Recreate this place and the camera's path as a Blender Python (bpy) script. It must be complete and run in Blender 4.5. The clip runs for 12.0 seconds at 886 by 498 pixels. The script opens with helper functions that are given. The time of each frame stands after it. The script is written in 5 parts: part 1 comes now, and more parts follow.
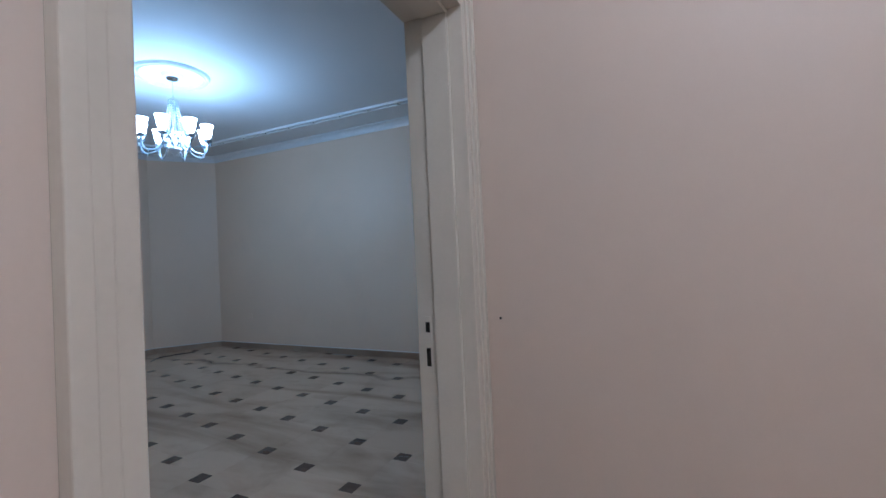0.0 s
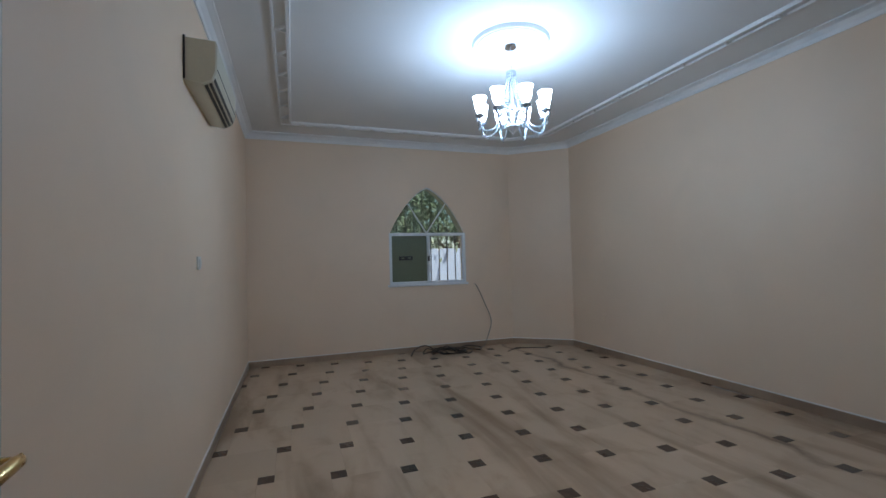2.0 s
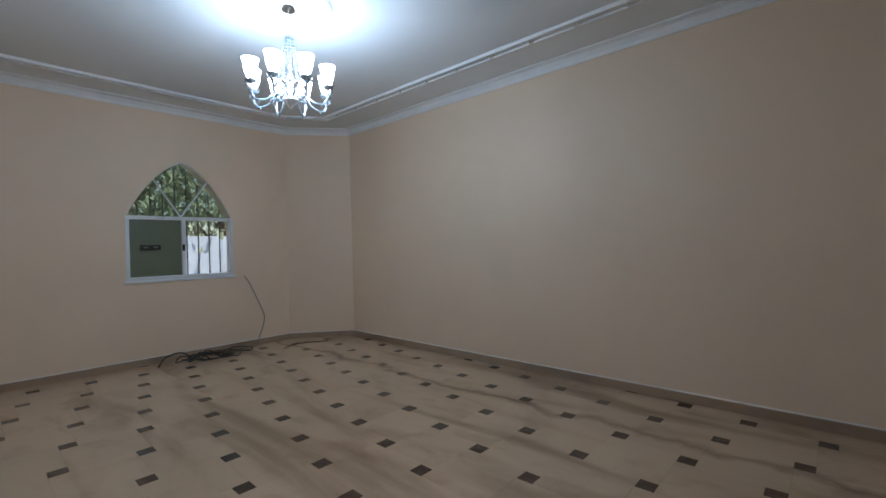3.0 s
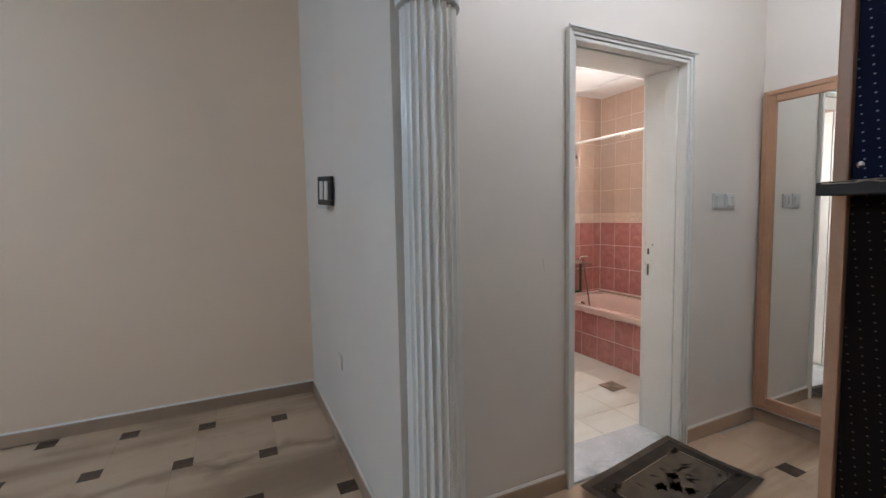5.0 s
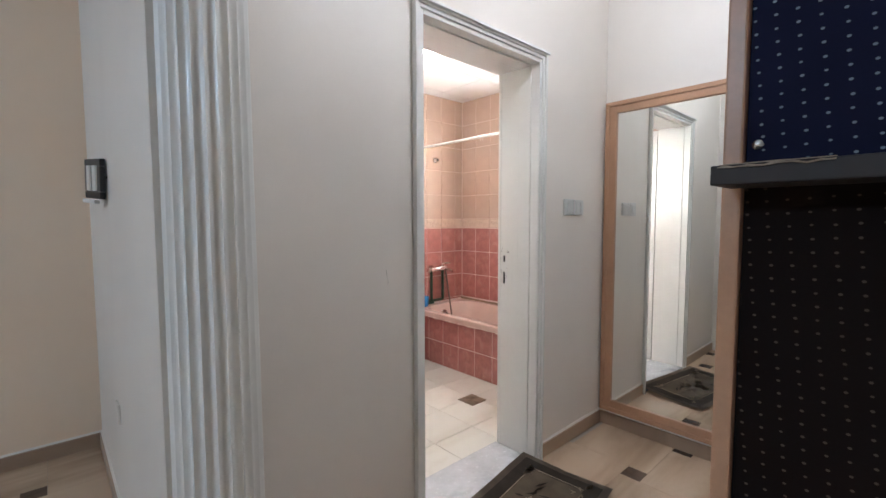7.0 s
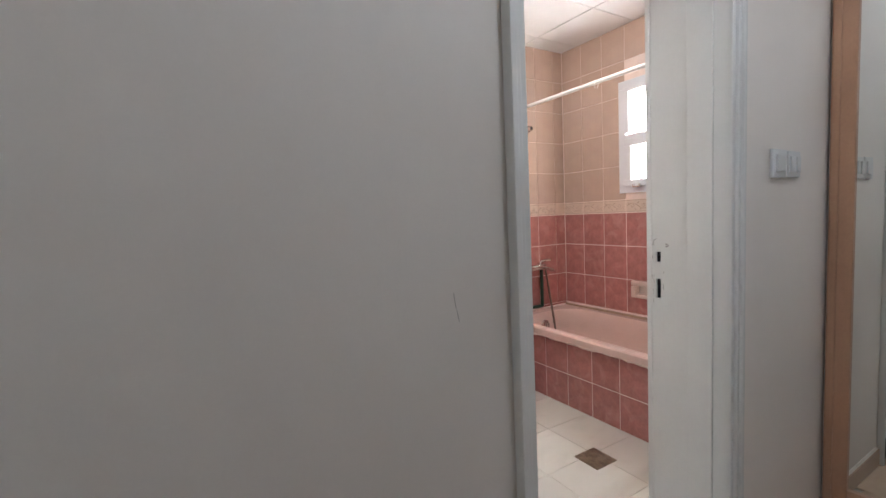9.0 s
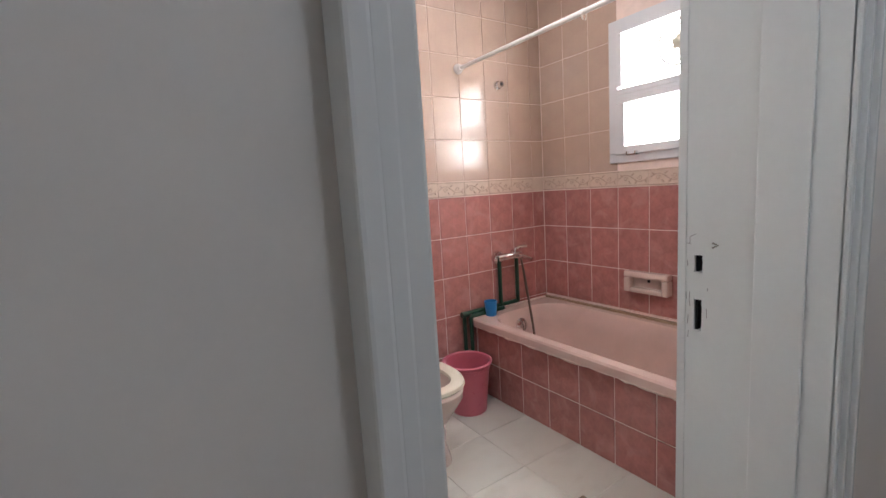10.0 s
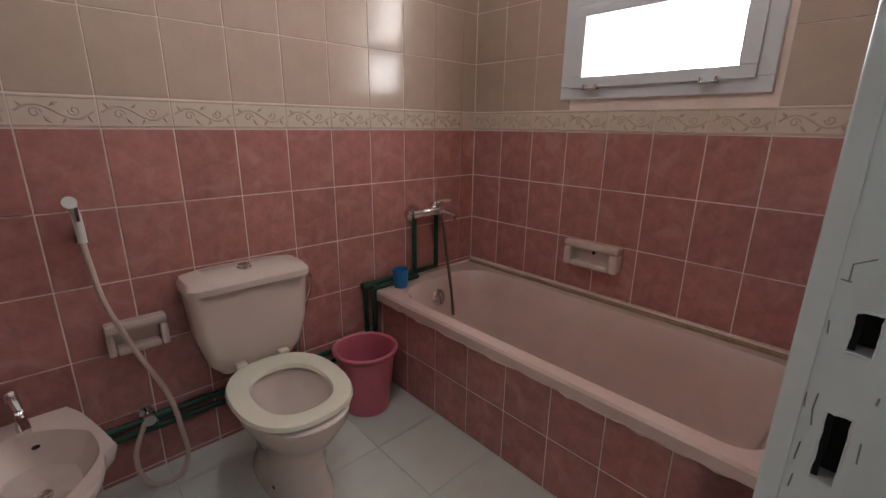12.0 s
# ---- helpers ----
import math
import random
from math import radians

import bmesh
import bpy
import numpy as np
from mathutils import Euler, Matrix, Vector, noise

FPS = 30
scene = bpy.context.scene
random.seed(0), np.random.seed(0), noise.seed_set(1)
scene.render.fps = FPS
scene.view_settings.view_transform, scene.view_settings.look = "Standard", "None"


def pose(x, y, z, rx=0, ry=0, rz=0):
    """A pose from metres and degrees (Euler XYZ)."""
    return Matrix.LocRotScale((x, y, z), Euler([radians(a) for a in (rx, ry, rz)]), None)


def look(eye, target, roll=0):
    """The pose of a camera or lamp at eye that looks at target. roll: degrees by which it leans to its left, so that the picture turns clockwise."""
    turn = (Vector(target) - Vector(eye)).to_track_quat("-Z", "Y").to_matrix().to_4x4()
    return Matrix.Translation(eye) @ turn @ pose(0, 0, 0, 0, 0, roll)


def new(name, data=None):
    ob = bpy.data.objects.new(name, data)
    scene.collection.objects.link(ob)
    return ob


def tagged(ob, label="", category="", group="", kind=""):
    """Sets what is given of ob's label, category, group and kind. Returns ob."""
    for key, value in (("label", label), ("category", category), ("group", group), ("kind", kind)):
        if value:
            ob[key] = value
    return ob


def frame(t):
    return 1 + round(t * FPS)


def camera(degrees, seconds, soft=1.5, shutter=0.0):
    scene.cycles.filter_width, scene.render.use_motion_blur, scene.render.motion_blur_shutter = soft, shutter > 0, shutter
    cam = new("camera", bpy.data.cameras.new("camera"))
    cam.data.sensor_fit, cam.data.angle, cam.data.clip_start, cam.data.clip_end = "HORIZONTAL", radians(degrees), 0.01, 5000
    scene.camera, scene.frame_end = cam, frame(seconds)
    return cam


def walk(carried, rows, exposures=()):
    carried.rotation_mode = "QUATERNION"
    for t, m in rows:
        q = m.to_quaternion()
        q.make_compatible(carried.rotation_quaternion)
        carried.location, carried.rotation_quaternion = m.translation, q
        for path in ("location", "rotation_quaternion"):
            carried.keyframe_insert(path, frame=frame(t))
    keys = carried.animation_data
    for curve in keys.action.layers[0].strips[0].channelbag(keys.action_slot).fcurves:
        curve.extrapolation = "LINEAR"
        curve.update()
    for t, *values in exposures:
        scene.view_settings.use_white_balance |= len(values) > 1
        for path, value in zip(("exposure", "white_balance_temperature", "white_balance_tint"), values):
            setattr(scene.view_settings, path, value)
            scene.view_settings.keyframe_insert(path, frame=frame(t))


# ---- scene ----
cam = camera(91.3, 12.0)
PATH = [
    (0, (0.312, 0.56, 1.348), (-0.539, 2.37, 1.38), -2.7),
    (0.5, (0.157, 0.909, 1.37), (-1.204, 2.374, 1.413), -1.5),
    (1, (-0.122, 1.118, 1.384), (-1.804, 2.2, 1.427), -1.0),
    (1.5, (-0.335, 1.328, 1.362), (-2.236, 1.946, 1.437), -1.4),
    (2, (-0.5, 1.447, 1.371), (-2.388, 2.104, 1.427), -1.5),
    (2.5, (-0.657, 1.47, 1.382), (-2.36, 2.518, 1.404), -1.5),
    (2.7, (-0.707, 1.496, 1.364), (-2.275, 2.738, 1.376), -1.5),
    (4.3, (-0.58, 1.912, 1.402), (-0.523, 3.909, 1.27), -0.3),
    (4.5, (-0.586, 1.963, 1.397), (-0.212, 3.923, 1.263), -0.7),
    (5, (-0.525, 2.087, 1.376), (0.343, 3.883, 1.225), -1.1),
    (5.5, (-0.369, 2.222, 1.375), (0.823, 3.82, 1.22), -1.0),
    (6, (-0.26, 2.284, 1.371), (1.132, 3.711, 1.22), -0.5),
    (6.5, (-0.229, 2.302, 1.364), (1.193, 3.701, 1.223), -0.2),
    (7, (-0.194, 2.314, 1.36), (1.153, 3.786, 1.227), -0.1),
    (7.5, (-0.207, 2.409, 1.365), (0.813, 4.125, 1.236), -0.6),
    (7.7, (-0.199, 2.489, 1.36), (0.745, 4.247, 1.233), -0.6),
    (9.3, (0.507, 3.165, 1.307), (1.567, 4.853, 1.134), -3.3),
    (9.5, (0.597, 3.263, 1.33), (1.694, 4.92, 1.105), -2.9),
    (10, (0.831, 3.479, 1.32), (1.92, 5.135, 1.054), -3.6),
    (10.2, (0.914, 3.538, 1.333), (2.013, 5.184, 1.037), -3.3),
    (10.5, (1.044, 3.656, 1.333), (2.227, 5.229, 0.975), -2.8),
    (11, (1.118, 3.8, 1.345), (2.438, 5.248, 0.943), -1.8),
    (11.5, (1.23, 3.904, 1.32), (2.568, 5.313, 0.846), -1.7),
    (12, (1.3, 3.934, 1.294), (2.616, 5.338, 0.749), 0.7),
]
walk(cam, [(t, look(eye, target, roll)) for t, eye, target, roll in PATH],
     [(0, .12, 4900, 8), (.5, .12, 5100, 8), (1, .2, 5700, 10), (1.5, .24, 5900, 12), (2, .25, 6050, 13), (2.5, .27, 6250, 13), (4.3, .9, 6350, 14), (5.5, 1.25, 6200, 14), (6.5, 1.42, 6200, 14), (7.5, 1.48, 6100, 14), (9.5, .95, 5900, 13), (10.1, .8, 5800, 13), (10.6, .36, 5800, 13), (11, -.42, 5900, 11), (11.5, -.56, 5950, 11), (12, -.12, 5850, 10)])
# ---- world, sun, large lights ----
world = bpy.data.worlds.new("sky")
scene.world = world
world.use_nodes = True
wn = world.node_tree
sky = wn.nodes.new("ShaderNodeTexSky")
sky.sky_type, sky.sun_disc = 'NISHITA', False
sky.sun_elevation, sky.sun_rotation = radians(65), radians(90)
wn.links.new(sky.outputs[0], wn.nodes["Background"].inputs[0])
wn.nodes["Background"].inputs[1].default_value = 0.12
sun = new("sun", bpy.data.lights.new("sun", 'SUN'))
sun.data.energy, sun.data.angle, sun.data.color = 4.5, radians(0.5), (1, 0.95, 0.88)
sun.matrix_world = pose(0, 0, 8, 25, 0, 90)

BULB_WATTS = 5.2
BULB_COLOR = (0.4, 0.7, 1.0)
# watts of the unseen lamps added in the lobby and the corridor
LOBBY_FILL_WATTS = 14.0
CORRIDOR_FILL_WATTS = 44.0
BATH_SKY = 10.5
BATH_WATTS = 10.5


def lamp(name, kind, watts, color, m, size):
    ob = new(name, bpy.data.lights.new(name, kind))
    ob.data.energy, ob.data.color = watts, color
    if kind == 'AREA':
        ob.data.shape, ob.data.size = 'DISK', size
    else:
        ob.data.shadow_soft_size = size
    ob.matrix_world = m
    return ob


# ---- materials ----
def material(name, color, rough=0.5, metal=0.0, vary=0.12, scale=3.0, grain=40.0, bump=0.05, dirt=None, dirt_amount=0.0,
             dirt_scale=1.5, per_piece=0.0, coat=0.0, sss=0.0):
    """A surface with slow and fine variation of colour, a little relief and, where given, stains."""
    m = bpy.data.materials.new(name)
    m.use_nodes = True
    t, b = m.node_tree, m.node_tree.nodes["Principled BSDF"]
    co = t.nodes.new("ShaderNodeTexCoord").outputs["Object"]
    slow, fine = t.nodes.new("ShaderNodeTexNoise"), t.nodes.new("ShaderNodeTexNoise")
    slow.inputs["Scale"].default_value, slow.inputs["Detail"].default_value = scale, 5
    fine.inputs["Scale"].default_value, fine.inputs["Detail"].default_value = grain, 3
    for n in (slow, fine):
        t.links.new(co, n.inputs["Vector"])
    add = t.nodes.new("ShaderNodeMath")
    add.operation = 'ADD'
    t.links.new(slow.outputs[0], add.inputs[0])
    half = t.nodes.new("ShaderNodeMath")
    half.operation, half.inputs[1].default_value = 'MULTIPLY', 0.35
    t.links.new(fine.outputs[0], half.inputs[0])
    t.links.new(half.outputs[0], add.inputs[1])
    ramp = t.nodes.new("ShaderNodeMapRange")
    ramp.inputs[1].default_value, ramp.inputs[2].default_value = 0.4, 0.95
    ramp.inputs[3].default_value, ramp.inputs[4].default_value = 1 - vary, 1 + vary
    t.links.new(add.outputs[0], ramp.inputs[0])
    value = ramp.outputs[0]
    if per_piece:
        info = t.nodes.new("ShaderNodeObjectInfo")
        r2 = t.nodes.new("ShaderNodeMapRange")
        r2.inputs[3].default_value, r2.inputs[4].default_value = 1 - per_piece, 1 + per_piece
        t.links.new(info.outputs["Random"], r2.inputs[0])
        mul = t.nodes.new("ShaderNodeMath")
        mul.operation = 'MULTIPLY'
        t.links.new(value, mul.inputs[0])
        t.links.new(r2.outputs[0], mul.inputs[1])
        value = mul.outputs[0]
    tint = t.nodes.new("ShaderNodeVectorMath")
    tint.operation = 'SCALE'
    tint.inputs[0].default_value = color
    t.links.new(value, tint.inputs["Scale"])
    out = tint.outputs[0]
    if dirt:
        geo = t.nodes.new("ShaderNodeNewGeometry")
        spots = t.nodes.new("ShaderNodeTexNoise")
        spots.inputs["Scale"].default_value, spots.inputs["Detail"].default_value = dirt_scale, 8
        spots.inputs["Distortion"].default_value = 0.8
        t.links.new(geo.outputs["Position"], spots.inputs["Vector"])
        lim = t.nodes.new("ShaderNodeMapRange")
        lim.inputs[1].default_value, lim.inputs[2].default_value = 0.52, 0.72
        lim.inputs[4].default_value = dirt_amount
        t.links.new(spots.outputs[0], lim.inputs[0])
        mix = t.nodes.new("ShaderNodeMix")
        mix.data_type = 'RGBA'
        t.links.new(lim.outputs[0], mix.inputs[0])
        t.links.new(out, mix.inputs[6])
        mix.inputs[7].default_value = (*dirt, 1)
        out = mix.outputs[2]
    t.links.new(out, b.inputs["Base Color"])
    b.inputs["Metallic"].default_value = metal
    b.inputs["Coat Weight"].default_value = coat
    rr = t.nodes.new("ShaderNodeMapRange")
    rr.inputs[3].default_value, rr.inputs[4].default_value = max(0.02, rough - 0.07), min(1, rough + 0.07)
    t.links.new(fine.outputs[0], rr.inputs[0])
    t.links.new(rr.outputs[0], b.inputs["Roughness"])
    if bump:
        bp = t.nodes.new("ShaderNodeBump")
        bp.inputs["Strength"].default_value, bp.inputs["Distance"].default_value = bump, 0.004
        t.links.new(add.outputs[0], bp.inputs["Height"])
        t.links.new(bp.outputs[0], b.inputs["Normal"])
    return m


def marble(name, base, vein, rough, per_piece=0.06, drag=None, scale=1.6):
    """Veined stone whose veins differ from piece to piece, with worn and wetted patches across pieces."""
    m = material(name, base, rough, vary=0.1, scale=5, grain=60, bump=0.01)
    t, b = m.node_tree, m.node_tree.nodes["Principled BSDF"]
    co = t.nodes.new("ShaderNodeTexCoord").outputs["Object"]
    info = t.nodes.new("ShaderNodeObjectInfo")
    shift = t.nodes.new("ShaderNodeVectorMath")
    shift.operation = 'MULTIPLY_ADD'
    shift.inputs[1].default_value = (1, 1, 1)
    t.links.new(co, shift.inputs[0])
    jump = t.nodes.new("ShaderNodeVectorMath")
    jump.operation = 'SCALE'
    jump.inputs[0].default_value = (37, 11, 23)
    t.links.new(info.outputs["Random"], jump.inputs["Scale"])
    t.links.new(jump.outputs[0], shift.inputs[2])
    stretch = t.nodes.new("ShaderNodeMapping")
    stretch.inputs["Scale"].default_value = (0.8, 1.3, 1)
    t.links.new(shift.outputs[0], stretch.inputs[0])
    veins = t.nodes.new("ShaderNodeTexNoise")
    veins.inputs["Scale"].default_value, veins.inputs["Detail"].default_value = scale * 2, 9
    veins.inputs["Roughness"].default_value, veins.inputs["Distortion"].default_value = 0.55, 0.4
    lim_kind = 'SMOOTHSTEP'
    t.links.new(stretch.outputs[0], veins.inputs["Vector"])
    lim = t.nodes.new("ShaderNodeMapRange")
    lim.inputs[1].default_value, lim.inputs[2].default_value, lim.inputs[4].default_value = 0.48, 0.78, 0.42
    lim.interpolation_type = lim_kind
    t.links.new(veins.outputs[0], lim.inputs[0])
    # long drag marks and dulled patches that cross the joints
    geo = t.nodes.new("ShaderNodeNewGeometry")
    m2 = t.nodes.new("ShaderNodeMapping")
    m2.inputs["Scale"].default_value = (0.35, 1.7, 1)
    m2.inputs["Rotation"].default_value = (0, 0, radians(8))
    t.links.new(geo.outputs["Position"], m2.inputs[0])
    patch = t.nodes.new("ShaderNodeTexNoise")
    patch.inputs["Scale"].default_value, patch.inputs["Detail"].default_value, patch.inputs["Distortion"].default_value = 1.3, 7, 0.5
    t.links.new(m2.outputs[0], patch.inputs["Vector"])
    lim2 = t.nodes.new("ShaderNodeMapRange")
    lim2.inputs[1].default_value, lim2.inputs[2].default_value, lim2.inputs[4].default_value = 0.47, 0.68, 0.75
    lim2.interpolation_type = lim_kind
    t.links.new(patch.outputs[0], lim2.inputs[0])
    r2 = t.nodes.new("ShaderNodeMapRange")
    r2.inputs[3].default_value, r2.inputs[4].default_value = 1 - per_piece, 1 + per_piece
    t.links.new(info.outputs["Random"], r2.inputs[0])
    tint = t.nodes.new("ShaderNodeVectorMath")
    tint.operation = 'SCALE'
    tint.inputs[0].default_value = base
    t.links.new(r2.outputs[0], tint.inputs["Scale"])
    prev = tint.outputs[0]
    for f in (lim.outputs[0], lim2.outputs[0]):
        mix = t.nodes.new("ShaderNodeMix")
        mix.data_type = 'RGBA'
        t.links.new(f, mix.inputs[0])
        t.links.new(prev, mix.inputs[6])
        mix.inputs[7].default_value = (*vein, 1)
        prev = mix.outputs[2]
    if drag:
        # dark drag stain along the line y = drag[0] + drag[1] * x, wavering and broken
        wob = t.nodes.new("ShaderNodeTexNoise")
        wob.inputs["Scale"].default_value, wob.inputs["Detail"].default_value = 2.2, 6
        t.links.new(geo.outputs["Position"], wob.inputs["Vector"])
        dot = t.nodes.new("ShaderNodeVectorMath")
        dot.operation = 'DOT_PRODUCT'
        dot.inputs[1].default_value = (-drag[1], 1, 0)
        t.links.new(geo.outputs["Position"], dot.inputs[0])
        shifted = t.nodes.new("ShaderNodeMath")
        shifted.operation, shifted.inputs[1].default_value = 'MULTIPLY_ADD', 0.5
        t.links.new(wob.outputs[0], shifted.inputs[0])
        t.links.new(dot.outputs["Value"], shifted.inputs[2])
        off = t.nodes.new("ShaderNodeMath")
        off.operation, off.inputs[1].default_value = 'SUBTRACT', drag[0] + 0.25
        t.links.new(shifted.outputs[0], off.inputs[0])
        size = t.nodes.new("ShaderNodeMath")
        size.operation = 'ABSOLUTE'
        t.links.new(off.outputs[0], size.inputs[0])
        band = t.nodes.new("ShaderNodeMapRange")
        band.inputs[1].default_value, band.inputs[2].default_value = 0.0, 0.07
        band.inputs[3].default_value, band.inputs[4].default_value = 0.75, 0.0
        t.links.new(size.outputs[0], band.inputs[0])
        gaps = t.nodes.new("ShaderNodeMath")
        gaps.operation = 'MULTIPLY'
        t.links.new(band.outputs[0], gaps.inputs[0])
        t.links.new(lim2.outputs[0], gaps.inputs[1])
        soft = t.nodes.new("ShaderNodeMath")
        soft.operation, soft.inputs[1].default_value = 'MULTIPLY_ADD', 0.7
        t.links.new(band.outputs[0], soft.inputs[0])
        t.links.new(gaps.outputs[0], soft.inputs[2])
        mix = t.nodes.new("ShaderNodeMix")
        mix.data_type = 'RGBA'
        t.links.new(soft.outputs[0], mix.inputs[0])
        t.links.new(prev, mix.inputs[6])
        mix.inputs[7].default_value = (0.15, 0.095, 0.06, 1)
        prev = mix.outputs[2]
    t.links.new(prev, b.inputs["Base Color"])
    rr = t.nodes.new("ShaderNodeMapRange")
    rr.inputs[3].default_value, rr.inputs[4].default_value = rough - 0.05, rough + 0.2
    t.links.new(patch.outputs[0], rr.inputs[0])
    t.links.new(rr.outputs[0], b.inputs["Roughness"])
    return m


def glow(name, color, strength):
    m = bpy.data.materials.new(name)
    m.use_nodes = True
    b = m.node_tree.nodes["Principled BSDF"]
    b.inputs["Base Color"].default_value = (0.9, 0.9, 0.9, 1)
    b.inputs["Emission Color"].default_value = (*color, 1)
    b.inputs["Emission Strength"].default_value = strength
    return m


def pane_glass(name, tint, gloss=0.08):
    m = bpy.data.materials.new(name)
    m.use_nodes = True
    t = m.node_tree
    t.nodes.remove(t.nodes["Principled BSDF"])
    clear, shine, mix = t.nodes.new("ShaderNodeBsdfTransparent"), t.nodes.new("ShaderNodeBsdfGlossy"), t.nodes.new("ShaderNodeMixShader")
    clear.inputs[0].default_value = (*tint, 1)
    shine.inputs["Roughness"].default_value = 0.03
    mix.inputs[0].default_value = gloss
    t.links.new(clear.outputs[0], mix.inputs[1])
    t.links.new(shine.outputs[0], mix.inputs[2])
    t.links.new(mix.outputs[0], t.nodes["Material Output"].inputs[0])
    return m


def backlit(name, color):
    """Thin plastic that light shines through."""
    m = bpy.data.materials.new(name)
    m.use_nodes = True
    t = m.node_tree
    t.nodes.remove(t.nodes["Principled BSDF"])
    a, b, mix = t.nodes.new("ShaderNodeBsdfDiffuse"), t.nodes.new("ShaderNodeBsdfTranslucent"), t.nodes.new("ShaderNodeMixShader")
    a.inputs[0].default_value = b.inputs[0].default_value = (*color, 1)
    mix.inputs[0].default_value = 0.6
    t.links.new(a.outputs[0], mix.inputs[1])
    t.links.new(b.outputs[0], mix.inputs[2])
    t.links.new(mix.outputs[0], t.nodes["Material Output"].inputs[0])
    return m


def frosted(name, color, strength):
    """Thin lit glass: it glows and lets half of the lamp inside it through."""
    m = bpy.data.materials.new(name)
    m.use_nodes = True
    t = m.node_tree
    t.nodes.remove(t.nodes["Principled BSDF"])
    clear, shine, mix = t.nodes.new("ShaderNodeBsdfTransparent"), t.nodes.new("ShaderNodeEmission"), t.nodes.new("ShaderNodeMixShader")
    shine.inputs[0].default_value, shine.inputs[1].default_value = (*color, 1), strength
    mix.inputs[0].default_value = 0.2
    t.links.new(clear.outputs[0], mix.inputs[1])
    t.links.new(shine.outputs[0], mix.inputs[2])
    t.links.new(mix.outputs[0], t.nodes["Material Output"].inputs[0])
    return m


def dotted_cloth(name, ground, dot, pitch):
    m = material(name, ground, 0.85, vary=0.25, scale=6, grain=300, bump=0.15)
    t, b = m.node_tree, m.node_tree.nodes["Principled BSDF"]
    b.inputs["Specular IOR Level"].default_value = 0.15
    co = t.nodes.new("ShaderNodeTexCoord").outputs["Object"]
    cut = t.nodes.new("ShaderNodeMapping")
    cut.inputs["Scale"].default_value = (0, 1, 1.3)
    cut.inputs["Rotation"].default_value = (radians(4), 0, 0)
    t.links.new(co, cut.inputs[0])
    cells = t.nodes.new("ShaderNodeTexVoronoi")
    cells.inputs["Scale"].default_value, cells.inputs["Randomness"].default_value = 1 / pitch, 0.06
    t.links.new(cut.outputs[0], cells.inputs["Vector"])
    lim = t.nodes.new("ShaderNodeMapRange")
    lim.inputs[1].default_value, lim.inputs[2].default_value = 0.12, 0.08
    t.links.new(cells.outputs["Distance"], lim.inputs[0])
    old = b.inputs["Base Color"].links[0].from_socket
    mix = t.nodes.new("ShaderNodeMix")
    mix.data_type = 'RGBA'
    t.links.new(lim.outputs[0], mix.inputs[0])
    t.links.new(old, mix.inputs[6])
    mix.inputs[7].default_value = (*dot, 1)
    t.links.new(mix.outputs[2], b.inputs["Base Color"])
    return m


WALL = material("beige_wall_paint", (0.81, 0.63, 0.47), 0.55, vary=0.03, scale=1.2, grain=180, bump=0.06, dirt=(0.5, 0.43, 0.36), dirt_amount=0.12, dirt_scale=0.8)
HALL = material("pinkish_hall_paint", (0.68, 0.58, 0.5), 0.5, vary=0.03, scale=1.2, grain=180, bump=0.06)
WHITE_WALL = material("off_white_wall_paint", (0.75, 0.7, 0.64), 0.5, vary=0.03, scale=1.5, grain=180, bump=0.06, dirt=(0.55, 0.5, 0.45), dirt_amount=0.12, dirt_scale=0.9)
CEIL = material("white_ceiling_paint", (0.78, 0.78, 0.78), 0.7, vary=0.03, scale=1.0, grain=120, bump=0.03)
PLASTER = material("white_plaster_moulding", (0.8, 0.8, 0.8), 0.5, vary=0.04, scale=6, bump=0.03)
GLOSS = material("white_gloss_paint", (0.76, 0.76, 0.73), 0.22, vary=0.04, scale=3, grain=90, bump=0.04, dirt=(0.55, 0.52, 0.46), dirt_amount=0.1, dirt_scale=2.5)
CREAM = material("cream_gloss_paint", (0.7, 0.66, 0.58), 0.14, vary=0.05, scale=3, grain=90, bump=0.04)
TAN = material("tan_door_moulding", (0.42, 0.33, 0.24), 0.3, vary=0.1, scale=5)
FLOOR = marble("cream_marble", (0.56, 0.405, 0.28), (0.25, 0.16, 0.095), 0.13, 0.04, (4.78, 0.015))
INSET = material("dark_brown_marble", (0.075, 0.045, 0.03), 0.22, vary=0.3, scale=14, grain=60, per_piece=0.35, bump=0.02)
GROUT = material("floor_grout", (0.4, 0.33, 0.26), 0.8, vary=0.1)
SKIRT = marble("skirting_marble", (0.4, 0.28, 0.19), (0.24, 0.16, 0.11), 0.3)
SILL = material("grey_marble", (0.52, 0.54, 0.56), 0.25, vary=0.15, scale=7, grain=50, dirt=(0.25, 0.26, 0.28), dirt_amount=0.6, dirt_scale=5)
RED = material("rose_glazed_tile", (0.45, 0.197, 0.172), 0.13, vary=0.2, scale=16, grain=70, per_piece=0.08, bump=0.03, dirt=(0.57, 0.32, 0.28), dirt_amount=0.6, dirt_scale=10)
BEIGE = material("beige_glazed_tile", (0.53, 0.395, 0.312), 0.15, vary=0.06, scale=9, grain=60, per_piece=0.03, bump=0.01, dirt=(0.52, 0.395, 0.315), dirt_amount=0.35, dirt_scale=6)
BORDER = material("pale_border_tile", (0.68, 0.56, 0.46), 0.2, vary=0.05, scale=8, per_piece=0.03, bump=0.02)
RELIEF = material("border_scroll_relief", (0.55, 0.43, 0.34), 0.25, vary=0.1, scale=20)
